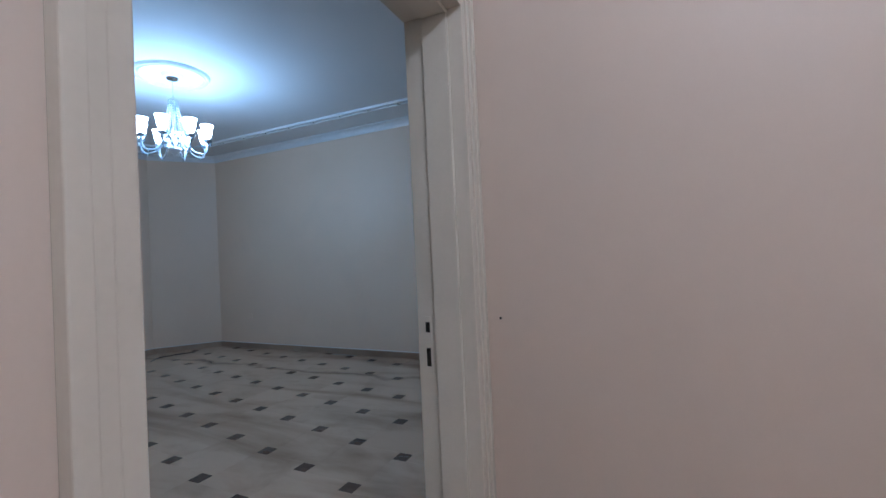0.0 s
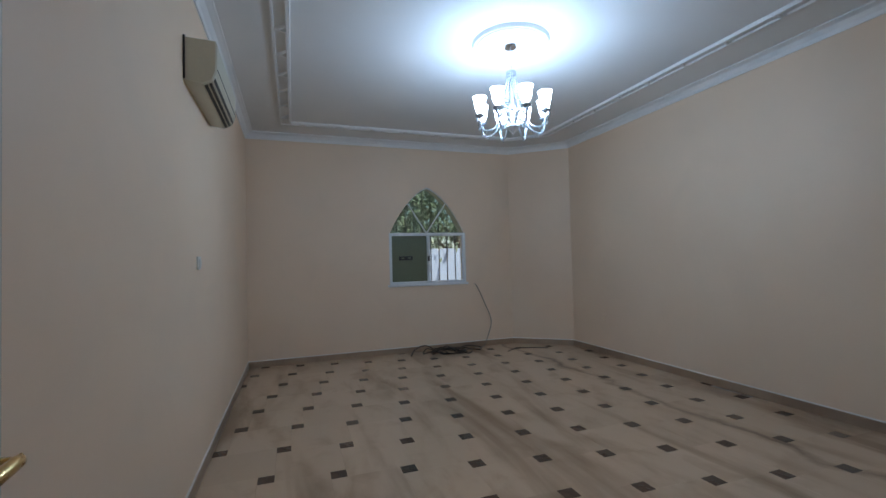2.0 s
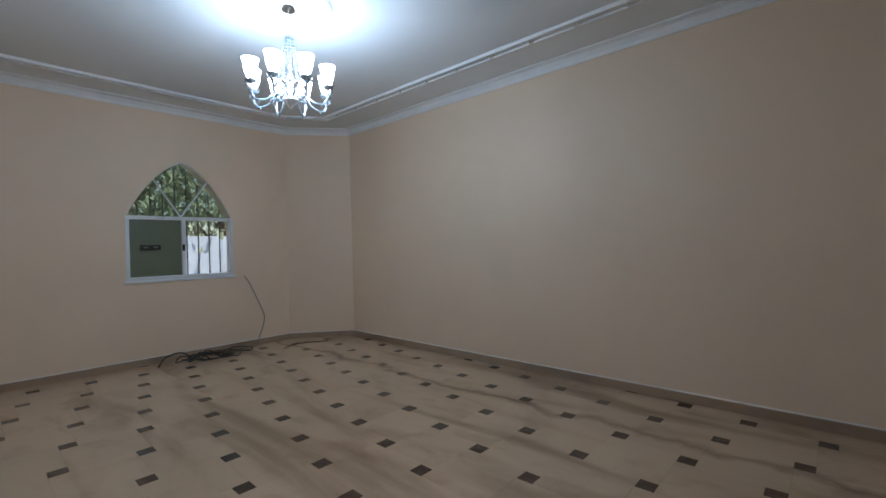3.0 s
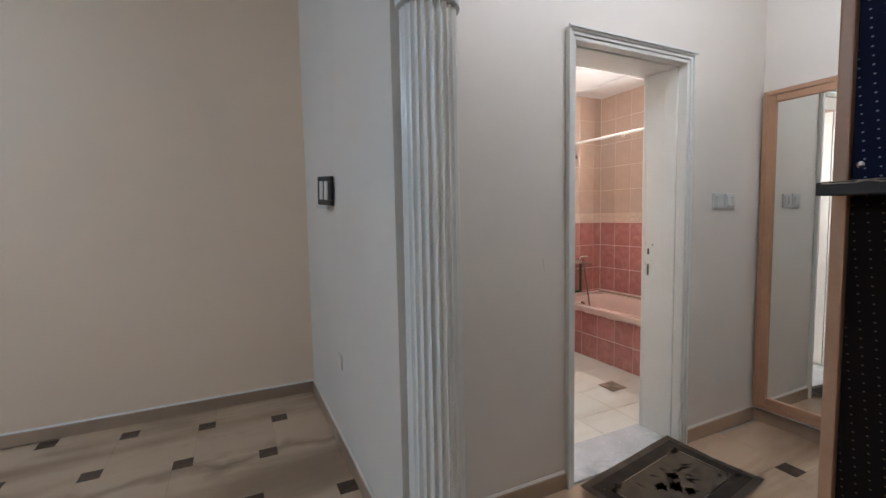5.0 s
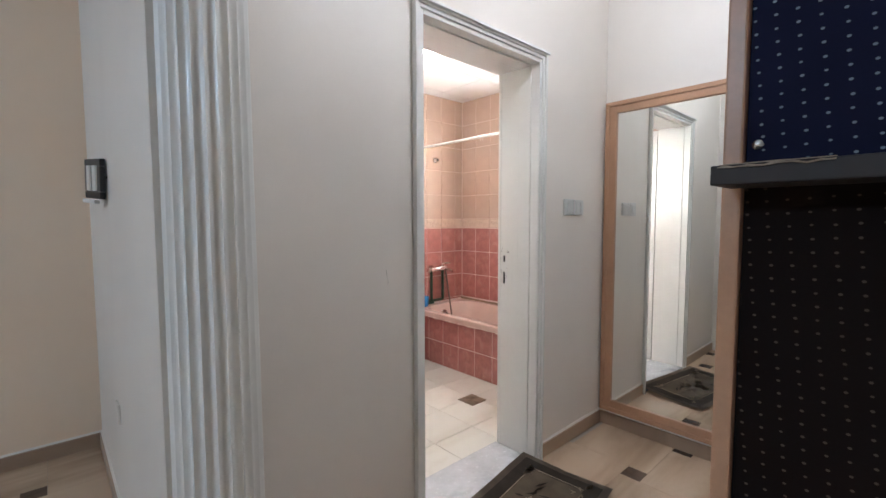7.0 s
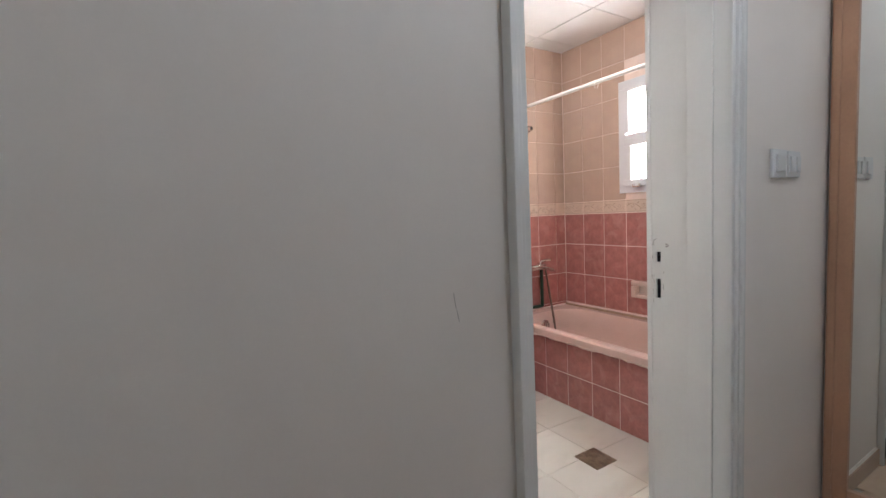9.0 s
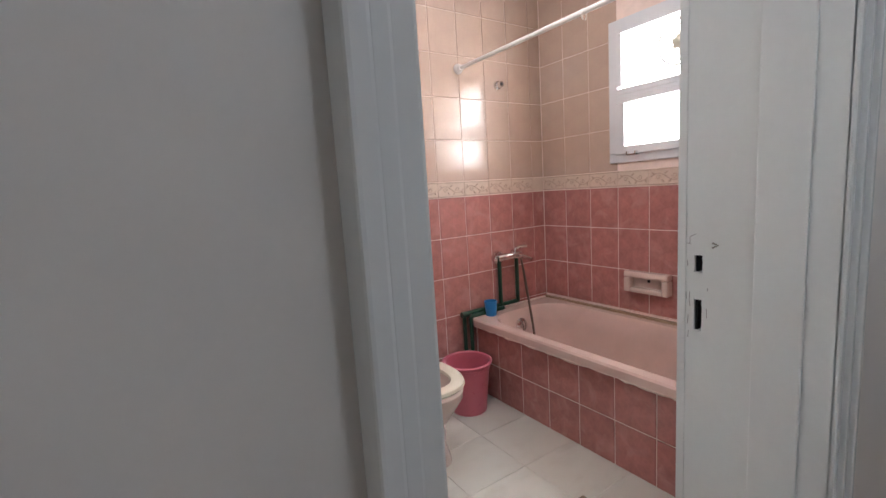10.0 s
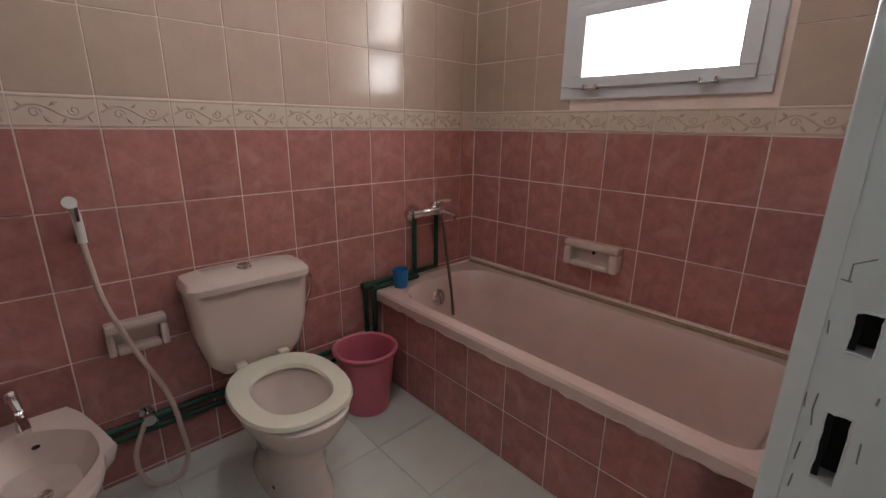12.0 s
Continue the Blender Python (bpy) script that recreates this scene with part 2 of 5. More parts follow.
STAINED = material("brown_stained_sealant", (0.36, 0.25, 0.16), 0.5, vary=0.3, scale=9, grain=60, bump=0.2, dirt=(0.2, 0.13, 0.08), dirt_amount=0.5, dirt_scale=6)
TGROUT = material("tile_grout", (0.85, 0.71, 0.63), 0.8, vary=0.12, scale=8)
BFLOOR = marble("white_bath_floor_tile", (0.63, 0.63, 0.56), (0.45, 0.43, 0.36), 0.3, scale=2.5)
PINKTUB = material("pale_pink_enamel", (0.72, 0.54, 0.47), 0.12, vary=0.04, scale=3, coat=0.3, bump=0.0, dirt=(0.55, 0.4, 0.33), dirt_amount=0.3, dirt_scale=3)
CERAMIC = material("pale_pink_ceramic", (0.69, 0.57, 0.5), 0.1, vary=0.04, scale=4, coat=0.3, bump=0.0, dirt=(0.5, 0.4, 0.33), dirt_amount=0.2, dirt_scale=5)
SEAT = material("ivory_plastic", (0.74, 0.69, 0.55), 0.2, vary=0.03, bump=0.0)
GREYPLASTIC = material("greyed_white_plastic", (0.62, 0.62, 0.6), 0.35, vary=0.06, bump=0.0)
BGROUT = material("bath_floor_grout", (0.56, 0.54, 0.47), 0.8, vary=0.1)
WHITE = material("white_plastic", (0.75, 0.73, 0.68), 0.3, vary=0.04, bump=0.0)
FANPLASTIC = backlit("thin_cream_plastic", (0.6, 0.55, 0.48))
ACWHITE = material("aged_ivory_plastic", (0.58, 0.55, 0.44), 0.35, vary=0.06, scale=3, bump=0.0)
CHROME = material("worn_chrome", (0.75, 0.75, 0.75), 0.12, 1.0, vary=0.1)
GOLD = material("polished_brass", (0.62, 0.44, 0.19), 0.28, 1.0, vary=0.2, scale=30, bump=0.3)
BLACK = material("black_plastic", (0.012, 0.012, 0.012), 0.4, vary=0.2, bump=0.0)
HOLE = material("dark_mortise", (0.008, 0.007, 0.006), 0.9, vary=0.2)
CABLE = material("black_cable_rubber", (0.03, 0.023, 0.018), 0.5, vary=0.2, bump=0.0)
WIRE = material("grey_wire", (0.25, 0.22, 0.19), 0.5, vary=0.2, bump=0.0)
WOOD = material("varnished_light_wood", (0.46, 0.26, 0.155), 0.35, vary=0.15, scale=4, grain=120, bump=0.05)
DARKWOOD = material("dark_stained_board", (0.02, 0.014, 0.012), 0.6, vary=0.3, scale=6)
CHIP = material("bare_chipboard", (0.5, 0.4, 0.3), 0.9, vary=0.3, scale=60, bump=0.5)
NAVY = dotted_cloth("navy_dotted_lining", (0.009, 0.0105, 0.03), (0.2, 0.25, 0.28), 0.02)
# dotted lining with the shade below the shelf painted in, blackish brown
SHADEDCLOTH = dotted_cloth("shaded_dotted_lining", (0.008, 0.004, 0.0028), (0.075, 0.058, 0.045), 0.02)
GREENPIPE = material("dark_green_pipe", (0.008, 0.05, 0.025), 0.35, vary=0.2, bump=0.0)
PINKPLASTIC = material("pink_plastic", (0.58, 0.15, 0.2), 0.3, vary=0.06, bump=0.0)
BLUEPLASTIC = material("blue_plastic", (0.03, 0.22, 0.55), 0.3, vary=0.06, bump=0.0)
HOSE = material("beige_hose", (0.55, 0.41, 0.35), 0.4, vary=0.08, grain=200, bump=0.3)
DARKHOSE = material("dull_steel_hose", (0.2, 0.15, 0.12), 0.35, 0.8, vary=0.2, grain=400, bump=0.5)
MATBASE = material("olive_brown_rug_pile", (0.17, 0.135, 0.095), 0.95, vary=0.25, scale=12, grain=300, bump=0.8)
MATEDGE = material("dark_rug_border", (0.06, 0.047, 0.036), 0.95, vary=0.3, scale=12, grain=300, bump=0.8)
MATHEM = material("grey_brown_rug_hem", (0.15, 0.118, 0.088), 0.95, vary=0.25, scale=12, grain=300, bump=0.8)
MATPALE = material("pale_rug_flower", (0.5, 0.42, 0.31), 0.95, vary=0.3, scale=30, grain=300, bump=0.8)
GREENFILM = material("dull_green_film", (0.15, 0.17, 0.11), 0.3, vary=0.12, scale=2, bump=0.0)
ALU = material("white_aluminium", (0.72, 0.74, 0.76), 0.35, vary=0.04, bump=0.0)
IRON = material("dark_iron_bar", (0.03, 0.032, 0.04), 0.5, vary=0.2)
FENCE = material("white_corrugated_sheet", (0.62, 0.7, 0.85), 0.6, vary=0.05, scale=2)
GROUND = material("dry_sandy_ground", (0.32, 0.26, 0.19), 0.95, vary=0.3, scale=2, bump=0.4)
BARK = material("brown_bark", (0.14, 0.1, 0.07), 0.9, vary=0.3, scale=8, bump=0.6)
LEAF = material("green_leaf", (0.24, 0.28, 0.18), 0.5, vary=0.5, scale=3, bump=0.0)
CRYSTAL = material("cut_crystal", (0.36, 0.39, 0.42), 0.1, vary=0.1, scale=60, coat=0.5)
CLEAR = pane_glass("clear_pane", (0.92, 0.95, 0.93), 0.06)
GREENGLASS = pane_glass("green_tinted_pane", (0.7, 0.77, 0.7), 0.1)
SHADE = frosted("lit_frosted_glass", (0.73, 0.86, 1.0), 44.0)
BULB = glow("lit_ceiling_disc", (1.0, 0.95, 0.88), 4.0)
BRIGHT = glow("overexposed_daylight", (1.0, 0.99, 0.97), BATH_SKY)
MIRROR = material("silvered_glass", (0.9, 0.92, 0.9), 0.02, 1.0, vary=0.0, bump=0.0)
for link in list(MIRROR.node_tree.nodes["Principled BSDF"].inputs["Roughness"].links):
    MIRROR.node_tree.links.remove(link)
MIRROR.node_tree.nodes["Principled BSDF"].inputs["Roughness"].default_value = 0.01


# ---- mesh helpers ----
def part(name, bm, mat, parent=None, label="", smooth=False):
    me = bpy.data.meshes.new(name)
    bmesh.ops.recalc_face_normals(bm, faces=bm.faces[:])
    if smooth:
        for f in bm.faces:
            f.smooth = True
    bm.to_mesh(me)
    bm.free()
    me.materials.append(mat)
    if smooth:
        me.set_sharp_from_angle(angle=radians(38))
    ob = new(name, me)
    if parent:
        ob.parent = parent
    if label:
        tagged(ob, label)
    return ob


def thing(name, m, label, category, group="", kind=""):
    ob = new(name)
    ob.matrix_world = m
    ob.empty_display_size = 0.1
    return tagged(ob, label, category, group, kind)


def fixed(name, bm, mat, label, smooth=False):
    return tagged(part(name, bm, mat, None, "", smooth), label, "", "", "structure")


def box(bm, a, b, bevel=0.0, m=None):
    """A box from corner a to corner b, with its edges rounded by bevel."""
    vs = [bm.verts.new((x, y, z)) for x in (a[0], b[0]) for y in (a[1], b[1]) for z in (a[2], b[2])]
    fs = [bm.faces.new([vs[i] for i in q]) for q in ((0, 1, 3, 2), (4, 6, 7, 5), (0, 4, 5, 1), (2, 3, 7, 6), (0, 2, 6, 4), (1, 5, 7, 3))]
    if bevel:
        es = list({e for f in fs for e in f.edges})
        r = bmesh.ops.bevel(bm, geom=es, offset=bevel, segments=2, affect='EDGES', profile=0.6)
        vs = list({v for f in r["faces"] for v in f.verts} | {v for v in vs if v.is_valid})
    if m:
        bmesh.ops.transform(bm, matrix=m, verts=vs)
    return bm


def boxes(*ab, bevel=0.0):
    bm = bmesh.new()
    for a, b in ab:
        box(bm, a, b, bevel)
    return bm


def lathe(profile, n=24, bm=None, m=None, flutes=0, depth=0.0, ring_shape=False):
    """A turned shape from (radius, height) pairs; flutes cut its sides."""
    bm = bm or bmesh.new()
    rings = []
    for r, z in profile:
        ring = []
        for i in range(n):
            a = 2 * math.pi * i / n
            rr = r - (depth * abs(math.sin(a * flutes / 2)) if flutes else 0)
            ring.append(bm.verts.new((rr * math.cos(a), rr * math.sin(a), z)))
        rings.append(ring)
    for p, q in zip(rings, rings[1:] + (rings[:1] if ring_shape else [])):
        for i in range(n):
            bm.faces.new((p[i], p[(i + 1) % n], q[(i + 1) % n], q[i]))
    for ring in () if ring_shape else (rings[0], rings[-1]):
        bm.faces.new(ring)
    if m:
        bmesh.ops.transform(bm, matrix=m, verts=[v for r in rings for v in r])
    return bm


def smooth_path(pts, k=6):
    """Points of a smooth line through pts."""
    ps = [Vector(p) for p in pts]
    out = []
    for i in range(len(ps) - 1):
        p0, p1, p2, p3 = ps[max(i - 1, 0)], ps[i], ps[i + 1], ps[min(i + 2, len(ps) - 1)]
        for j in range(k):
            t = j / k
            out.append(0.5 * (2 * p1 + (p2 - p0) * t + (2 * p0 - 5 * p1 + 4 * p2 - p3) * t * t + (3 * p1 - p0 - 3 * p2 + p3) * t ** 3))
    return out + [ps[-1]]


def tube(pts, r, n=8, bm=None, taper=1.0):
    bm = bm or bmesh.new()
    ps = [Vector(p) for p in pts]
    rings, up = [], Vector((0.3, 0.2, 1)).normalized()
    for i, p in enumerate(ps):
        d = (ps[min(i + 1, len(ps) - 1)] - ps[max(i - 1, 0)]).normalized()
        side = d.cross(up)
        if side.length < 0.05:
            side = d.cross(Vector((1, 0.1, 0)))
        side.normalize()
        up = side.cross(d).normalized()
        rr = r * (1 + (taper - 1) * i / max(1, len(ps) - 1))
        rings.append([bm.verts.new(p + rr * (math.cos(2 * math.pi * j / n) * side + math.sin(2 * math.pi * j / n) * up)) for j in range(n)])
    for p, q in zip(rings, rings[1:]):
        for i in range(n):
            bm.faces.new((p[i], p[(i + 1) % n], q[(i + 1) % n], q[i]))
    bm.faces.new(rings[0])
    bm.faces.new(rings[-1])
    return bm


def prism(outline, z0, z1, bm=None):
    """An upright prism on a plan outline."""
    bm = bm or bmesh.new()
    lo, hi = [bm.verts.new((x, y, z0)) for x, y in outline], [bm.verts.new((x, y, z1)) for x, y in outline]
    bm.faces.new(lo)
    bm.faces.new(hi)
    for i in range(len(lo)):
        j = (i + 1) % len(lo)
        bm.faces.new((lo[i], lo[j], hi[j], hi[i]))
    return bm


def loft(sections, open_start=False):
    """A skin over rings of equal length, closed at its ends."""
    bm = bmesh.new()
    rings = [[bm.verts.new(p) for p in s] for s in sections]
    for p, q in zip(rings, rings[1:]):
        for i in range(len(p)):
            j = (i + 1) % len(p)
            bm.faces.new((p[i], p[j], q[j], q[i]))
    if not open_start:
        bm.faces.new(rings[0])
    bm.faces.new(rings[-1])
    return bm


def rounded(cx, cy, w, d, r, z, n=6, tail=None):
    """A rounded rectangle as a ring of points; tail is the radius at its low-y end."""
    out, head = [], r
    for sx, sy, a0 in ((1, 1, 0), (-1, 1, 90), (-1, -1, 180), (1, -1, 270)):
        r = head if sy > 0 or tail is None else tail
        for i in range(n + 1):
            a = radians(a0 + 90 * i / n)
            out.append((cx + sx * (w / 2 - r) + r * math.cos(a), cy + sy * (d / 2 - r) + r * math.sin(a), z))
    return out


def strip(a, b, profile, ext=0.0):
    """A moulding of a constant profile (out from the wall, height) between two plan points, the wall on its right hand."""
    a, b = Vector(a), Vector(b)
    d = (b - a).normalized()
    nrm = Vector((-d.y, d.x))
    a, b = a - d * ext, b + d * ext
    bm = bmesh.new()
    ends = [[bm.verts.new((*(p + nrm * o), z)) for o, z in profile] for p in (a, b)]
    for i in range(len(profile)):
        j = (i + 1) % len(profile)
        bm.faces.new((ends[0][i], ends[0][j], ends[1][j], ends[1][i]))
    bm.faces.new(ends[0])
    bm.faces.new(ends[1])
    return bm


# ---- structure ----
H = 3.2            # ceiling height
XW, YA, YR = -6.90, 0.862, 5.60      # window wall, conditioner wall, plain long wall
XB, YB = 3.184, 5.694                # backing of the bathroom's tiled walls
DY = 3.71                            # lobby face of the bathroom door wall
CH = ((-6.90, 4.85), (-6.28, 5.60))  # cut corner


def arch(y0, y1, z0, z1, n=10):
    """A pointed arch's line, from its left foot over its tip to its right foot."""
    c, w = (y0 + y1) / 2, (y1 - y0) / 2
    r = (w * w + (z1 - z0) ** 2) / (2 * w)
    pts = []
    for i in range(n + 1):
        a = math.asin(min(1, (z1 - z0) / r)) * i / n
        pts.append((y0 + r - r * math.cos(a), z0 + r * math.sin(a)))
    h = z1 - z0
    pts = [(0.5 * y + 0.5 * (y0 + w * (z - z0) / h), z) for y, z in pts]
    return pts + [(2 * c - y, z) for y, z in reversed(pts[:-1])]


def window_wall():
    """The wall round the pointed window: two skins, the reveal and the ends."""
    y0, y1, sill, spring, tip = 2.82, 4.05, 1.03, 1.77, 2.52
    line = [(y0, sill)] + arch(y0, y1, spring, tip) + [(y1, sill)]
    bm = bmesh.new()
    for x in (XW, XW - 0.22):
        for a, b, z0, z1 in ((0.55, y0, 0, H), (y1, 4.95, 0, H), (y0, y1, 0, sill)):
            bm.faces.new([bm.verts.new((x, *p)) for p in ((a, z0), (b, z0), (b, z1), (a, z1))])
        for p, q in zip(line[1:-1], line[2:-1]):
            bm.faces.new([bm.verts.new((x, *v)) for v in (p, q, (q[0], H), (p[0], H))])
    for p, q in zip(line, line[1:] + line[:1]):
        bm.faces.new([bm.verts.new(v) for v in ((XW, *p), (XW, *q), (XW - 0.22, *q), (XW - 0.22, *p))])
    bmesh.ops.remove_doubles(bm, verts=bm.verts[:], dist=0.0005)
    return bm


fixed("wall_window", window_wall(), WALL, "beige painted wall round a pointed arch window")
fixed("wall_conditioner", boxes(((-7.12, YA - 0.22, 0), (-0.385, YA, H))), WALL, "off-white painted long wall with split air conditioner")
fixed("wall_corner_cut", prism([CH[0], CH[1], (-6.43, 5.75), (-7.05, 4.98)], 0, H), WALL, "beige painted wall across the room corner")
fixed("wall_plain", boxes(((-6.42, YR, 0), (0.0, YR + 0.2, H))), WALL, "plain beige painted long wall")
fixed("wall_switch", boxes(((0.0, 3.56, 0), (0.12, 5.80, H))), WHITE_WALL, "off-white painted end wall with a loose switch")
fixed("wall_bath_door", boxes(((0.12, DY, 0), (0.938, 3.97, H)), ((1.80, DY, 0), (3.4, 3.97, H)), ((0.938, DY, 2.22), (1.80, 3.97, H))),
      WHITE_WALL, "off-white painted wall round the bathroom door")
fixed("wall_mirror_side", boxes(((2.52, 1.92, 0), (2.72, 3.709, H))), WHITE_WALL, "off-white painted wall behind the tall mirror")
fixed("wall_partition", boxes(((-0.385, 1.92, 0), (2.52, 2.02, H))), HALL, "pinkish beige painted partition wall")
fixed("wall_entry", boxes(((-0.385, -1.4, 0), (-0.2, 0.818, H)), ((-0.385, 1.87, 0), (-0.2, 1.92, H)), ((-0.385, 0.818, 2.175), (-0.2, 1.87, H))),
      HALL, "pinkish beige painted wall round the entry door")
fixed("wall_hall_end", boxes(((2.52, -1.4, 0), (2.72, 1.92, H))), HALL, "pinkish beige painted hall end wall")
fixed("wall_hall_side", boxes(((-0.2, -1.6, 0), (2.72, -1.4, H))), HALL, "pinkish beige painted hall side wall")
fixed("wall_bath_taps", boxes(((0.12, YB, 0), (3.4, YB + 0.15, H))), TGROUT, "tiled bathroom wall behind the toilet")
BW = (4.36, 5.09, 1.46, 2.18)        # bathroom window opening: y0, y1, z0, z1
fixed("wall_bath_window", boxes(((XB, 3.97, 0), (XB + 0.2, BW[0], H)), ((XB, BW[1], 0), (XB + 0.2, YB, H)), ((XB, BW[0], 0), (XB + 0.2, BW[1], BW[2])),
                                ((XB, BW[0], BW[3]), (XB + 0.2, BW[1], H))), TGROUT, "tiled bathroom wall under a frosted window")
fixed("ceiling", boxes(((-7.2, -1.7, H), (3.5, 6.0, H + 0.12))), CEIL, "white painted flat ceiling")


def panel_ceiling():
    bm = bmesh.new()
    box(bm, (0.12, 3.97, 2.64), (XB, YB, 2.67))
    for i in range(6):
        for j in range(4):
            x, y = 0.16 + i * 0.52, 3.97 + j * 0.52
            box(bm, (x + 0.004, y + 0.004, 2.62), (min(x + 0.516, XB), min(y + 0.516, YB), 2.642), 0.003)
    return bm


fixed("ceiling_bath", panel_ceiling(), PLASTER, "white panelled false ceiling")
fixed("floor", boxes(((-7.1, -1.6, -0.1), (2.72, 5.8, -0.008))), GROUT, "cream marble floor with small dark square insets")
fixed("floor_bath", boxes(((0.12, 3.97, -0.1), (3.4, 5.85, 0.002))), BGROUT, "white stone tile floor with a floor drain")
fixed("ground", boxes(((-60, -50, -0.5), (-7.15, 60, -0.3))), GROUND, "dry sandy ground outside the window")
fixed("threshold", boxes(((0.97, DY - 0.01, -0.01), (1.767, 3.985, 0.016)), bevel=0.004), SILL, "grey veined marble door threshold")

COVE = [(0, H), (0, H - 0.09), (0.012, H - 0.09), (0.02, H - 0.06), (0.05, H - 0.025), (0.085, H - 0.014), (0.1, H - 0.012), (0.1, H)]
CAULK = [(0, 0.0822), (0, 0.092), (0.003, 0.0915), (0.0085, 0.0822)]
SKIRTING = [(0, 0), (0, 0.082), (0.009, 0.082), (0.013, 0.078), (0.013, 0)]
for i, (a, b) in enumerate((((-6.90, YA), (-0.385, YA)), ((0.0, 3.56), (0.0, 5.60)), ((0.0, 5.60), CH[1]), (CH[1], CH[0]), (CH[0], (-6.90, YA)))):
    fixed("cornice", strip(a, b, COVE, 0.0), PLASTER, "white plaster cove cornice")
    fixed("baseboard", strip(a, b, SKIRTING), SKIRT, "brown marble skirting")
    fixed("trim", strip(a, b, CAULK), WHITE_WALL, "pale paint line along the skirting")
for a, b in (((0.914, DY), (0.12, DY)), ((2.52, DY), (1.824, DY)), ((2.52, 2.02), (2.52, DY)), ((-0.385, 2.02), (2.52, 2.02))):
    fixed("baseboard", strip(a, b, SKIRTING), SKIRT, "grey-brown marble skirting")
    fixed("trim", strip(a, b, CAULK), WHITE_WALL, "pale paint line along the skirting")


# ceiling moulding: two lines of plaster with cross links, cut at one corner
def ceiling_moulding():
    inner = [(-6.29, 1.44), (-0.85, 1.44), (-0.85, 4.95), (-5.97, 4.95), (-6.29, 4.56)]
    outer = [(-6.40, 1.33), (-0.74, 1.33), (-0.74, 5.06), (-6.02, 5.06), (-6.40, 4.60)]
    bm = bmesh.new()

    def bar(a, b, w, h):
        a, b = Vector((*a, H)), Vector((*b, H))
        d = (b - a).normalized()
        s = Vector((-d.y, d.x, 0)) * w / 2
        vs = [bm.verts.new(p + k * s + Vector((0, 0, -z))) for p in (a, b) for k, z in ((-1, 0), (-0.7, h), (0.7, h), (1, 0))]
        for q in ((0, 1, 5, 4), (1, 2, 6, 5), (2, 3, 7, 6), (0, 1, 2, 3), (4, 5, 6, 7)):
            bm.faces.new([vs[i] for i in q])
    for line, w, h in ((inner, 0.035, 0.028), (outer, 0.022, 0.018)):
        for a, b in zip(line, line[1:] + line[:1]):
            d = (Vector(b) - Vector(a)).normalized() * w * 0.4
            bar(Vector(a) - d, Vector(b) + d, w, h)
    for (a, b), (c, d) in zip(zip(inner, inner[1:] + inner[:1]), zip(outer, outer[1:] + outer[:1])):
        a, b, c, d = Vector(a), Vector(b), Vector(c), Vector(d)
        n = max(1, round((b - a).length / 0.42))
        for i in range(n):
            p, q = a.lerp(b, (i + 0.5) / n), c.lerp(d, (i + 0.5) / n)
            along = (b - a).normalized() * 0.05
            bar(p - along, q + along * 0.3, 0.022, 0.02)
            bar(p + along, q - along * 0.3, 0.022, 0.02)
    return bm


fixed("trim_ceiling", ceiling_moulding(), PLASTER, "white plaster chain moulding on the ceiling")
CX, CY = -3.71, 3.215
ros = bmesh.new()
for r, w, h in ((0.31, 0.016, 0.03), (0.27, 0.014, 0.026), (0.07, 0.03, 0.03)):
    lathe([(r - w, H + 0.001), (r - w * 0.5, H - h), (r + w * 0.2, H - h), (r + w, H + 0.001)], 48, ros, pose(CX, CY, 0), ring_shape=True)
fixed("trim_rosette", ros, PLASTER, "white plaster ceiling rose above the chandelier", True)


# ---- doors and windows ----
def casing_ring(y0, y1, top, m, steps):
    """A stepped door casing in the wall's plane: out is -y of m's frame; steps are (inner, outer, depth)."""
    bm = bmesh.new()
    for a, b, d in steps:
        box(bm, (y0 - b, -d, 0), (y0 - a, 0, top + b), 0.003)
        box(bm, (y1 + a, -d, 0), (y1 + b, 0, top + b), 0.003)
        box(bm, (y0 - a + 0.0005, -d, top + a), (y1 + a - 0.0005, 0, top + b), 0.003)
    bmesh.ops.transform(bm, matrix=m, verts=bm.verts[:])
    return bm


def handle_set(parent, m, mat):
    """A long ornate plate with a lever, on a face whose outward side is -y of m's frame, the lever pointing to +x."""
    bm = bmesh.new()
    box(bm, (-0.021, -0.01, -0.11), (0.02, 0, 0.1), 0.004)
    for z, r in ((0.1, 0.025), (0.065, 0.022), (-0.115, 0.025), (-0.075, 0.02), (0.12, 0.014), (-0.138, 0.014)):
        lathe([(r, 0), (r * 0.9, 0.006), (r * 0.6, 0.012), (r * 0.5, 0.018), (r * 0.1, 0.021)], 14, bm, pose(0, 0, z, 90, 0, 0))
    bmesh.ops.transform(bm, matrix=m, verts=bm.verts[:])
    part("handle_plate", bm, mat, parent, "ornate brass handle plate", True)
    bm = lathe([(0.011, 0), (0.009, 0.01), (0.008, 0.058), (0.012, 0.064)], 14, None, pose(0, 0, 0.03, 90, 0, 0))
    tube(smooth_path([(0, -0.062, 0.03), (0.02, -0.067, 0.032), (0.06, -0.067, 0.028), (0.1, -0.064, 0.022), (0.115, -0.062, 0.026)], 4), 0.0105, 10, bm, 1.25)
    bmesh.ops.transform(bm, matrix=m, verts=bm.verts[:])
    part("lever", bm, mat, parent, "brass lever handle", True)
    bm = lathe([(0.004, 0.0), (0.004, 0.0075)], 10, None, pose(0, 0, -0.035, 90, 0, 0))
    box(bm, (-0.002, -0.0075, -0.05), (0.002, 0, -0.035))
    bmesh.ops.transform(bm, matrix=m, verts=bm.verts[:])
    part("keyhole", bm, HOLE, parent)


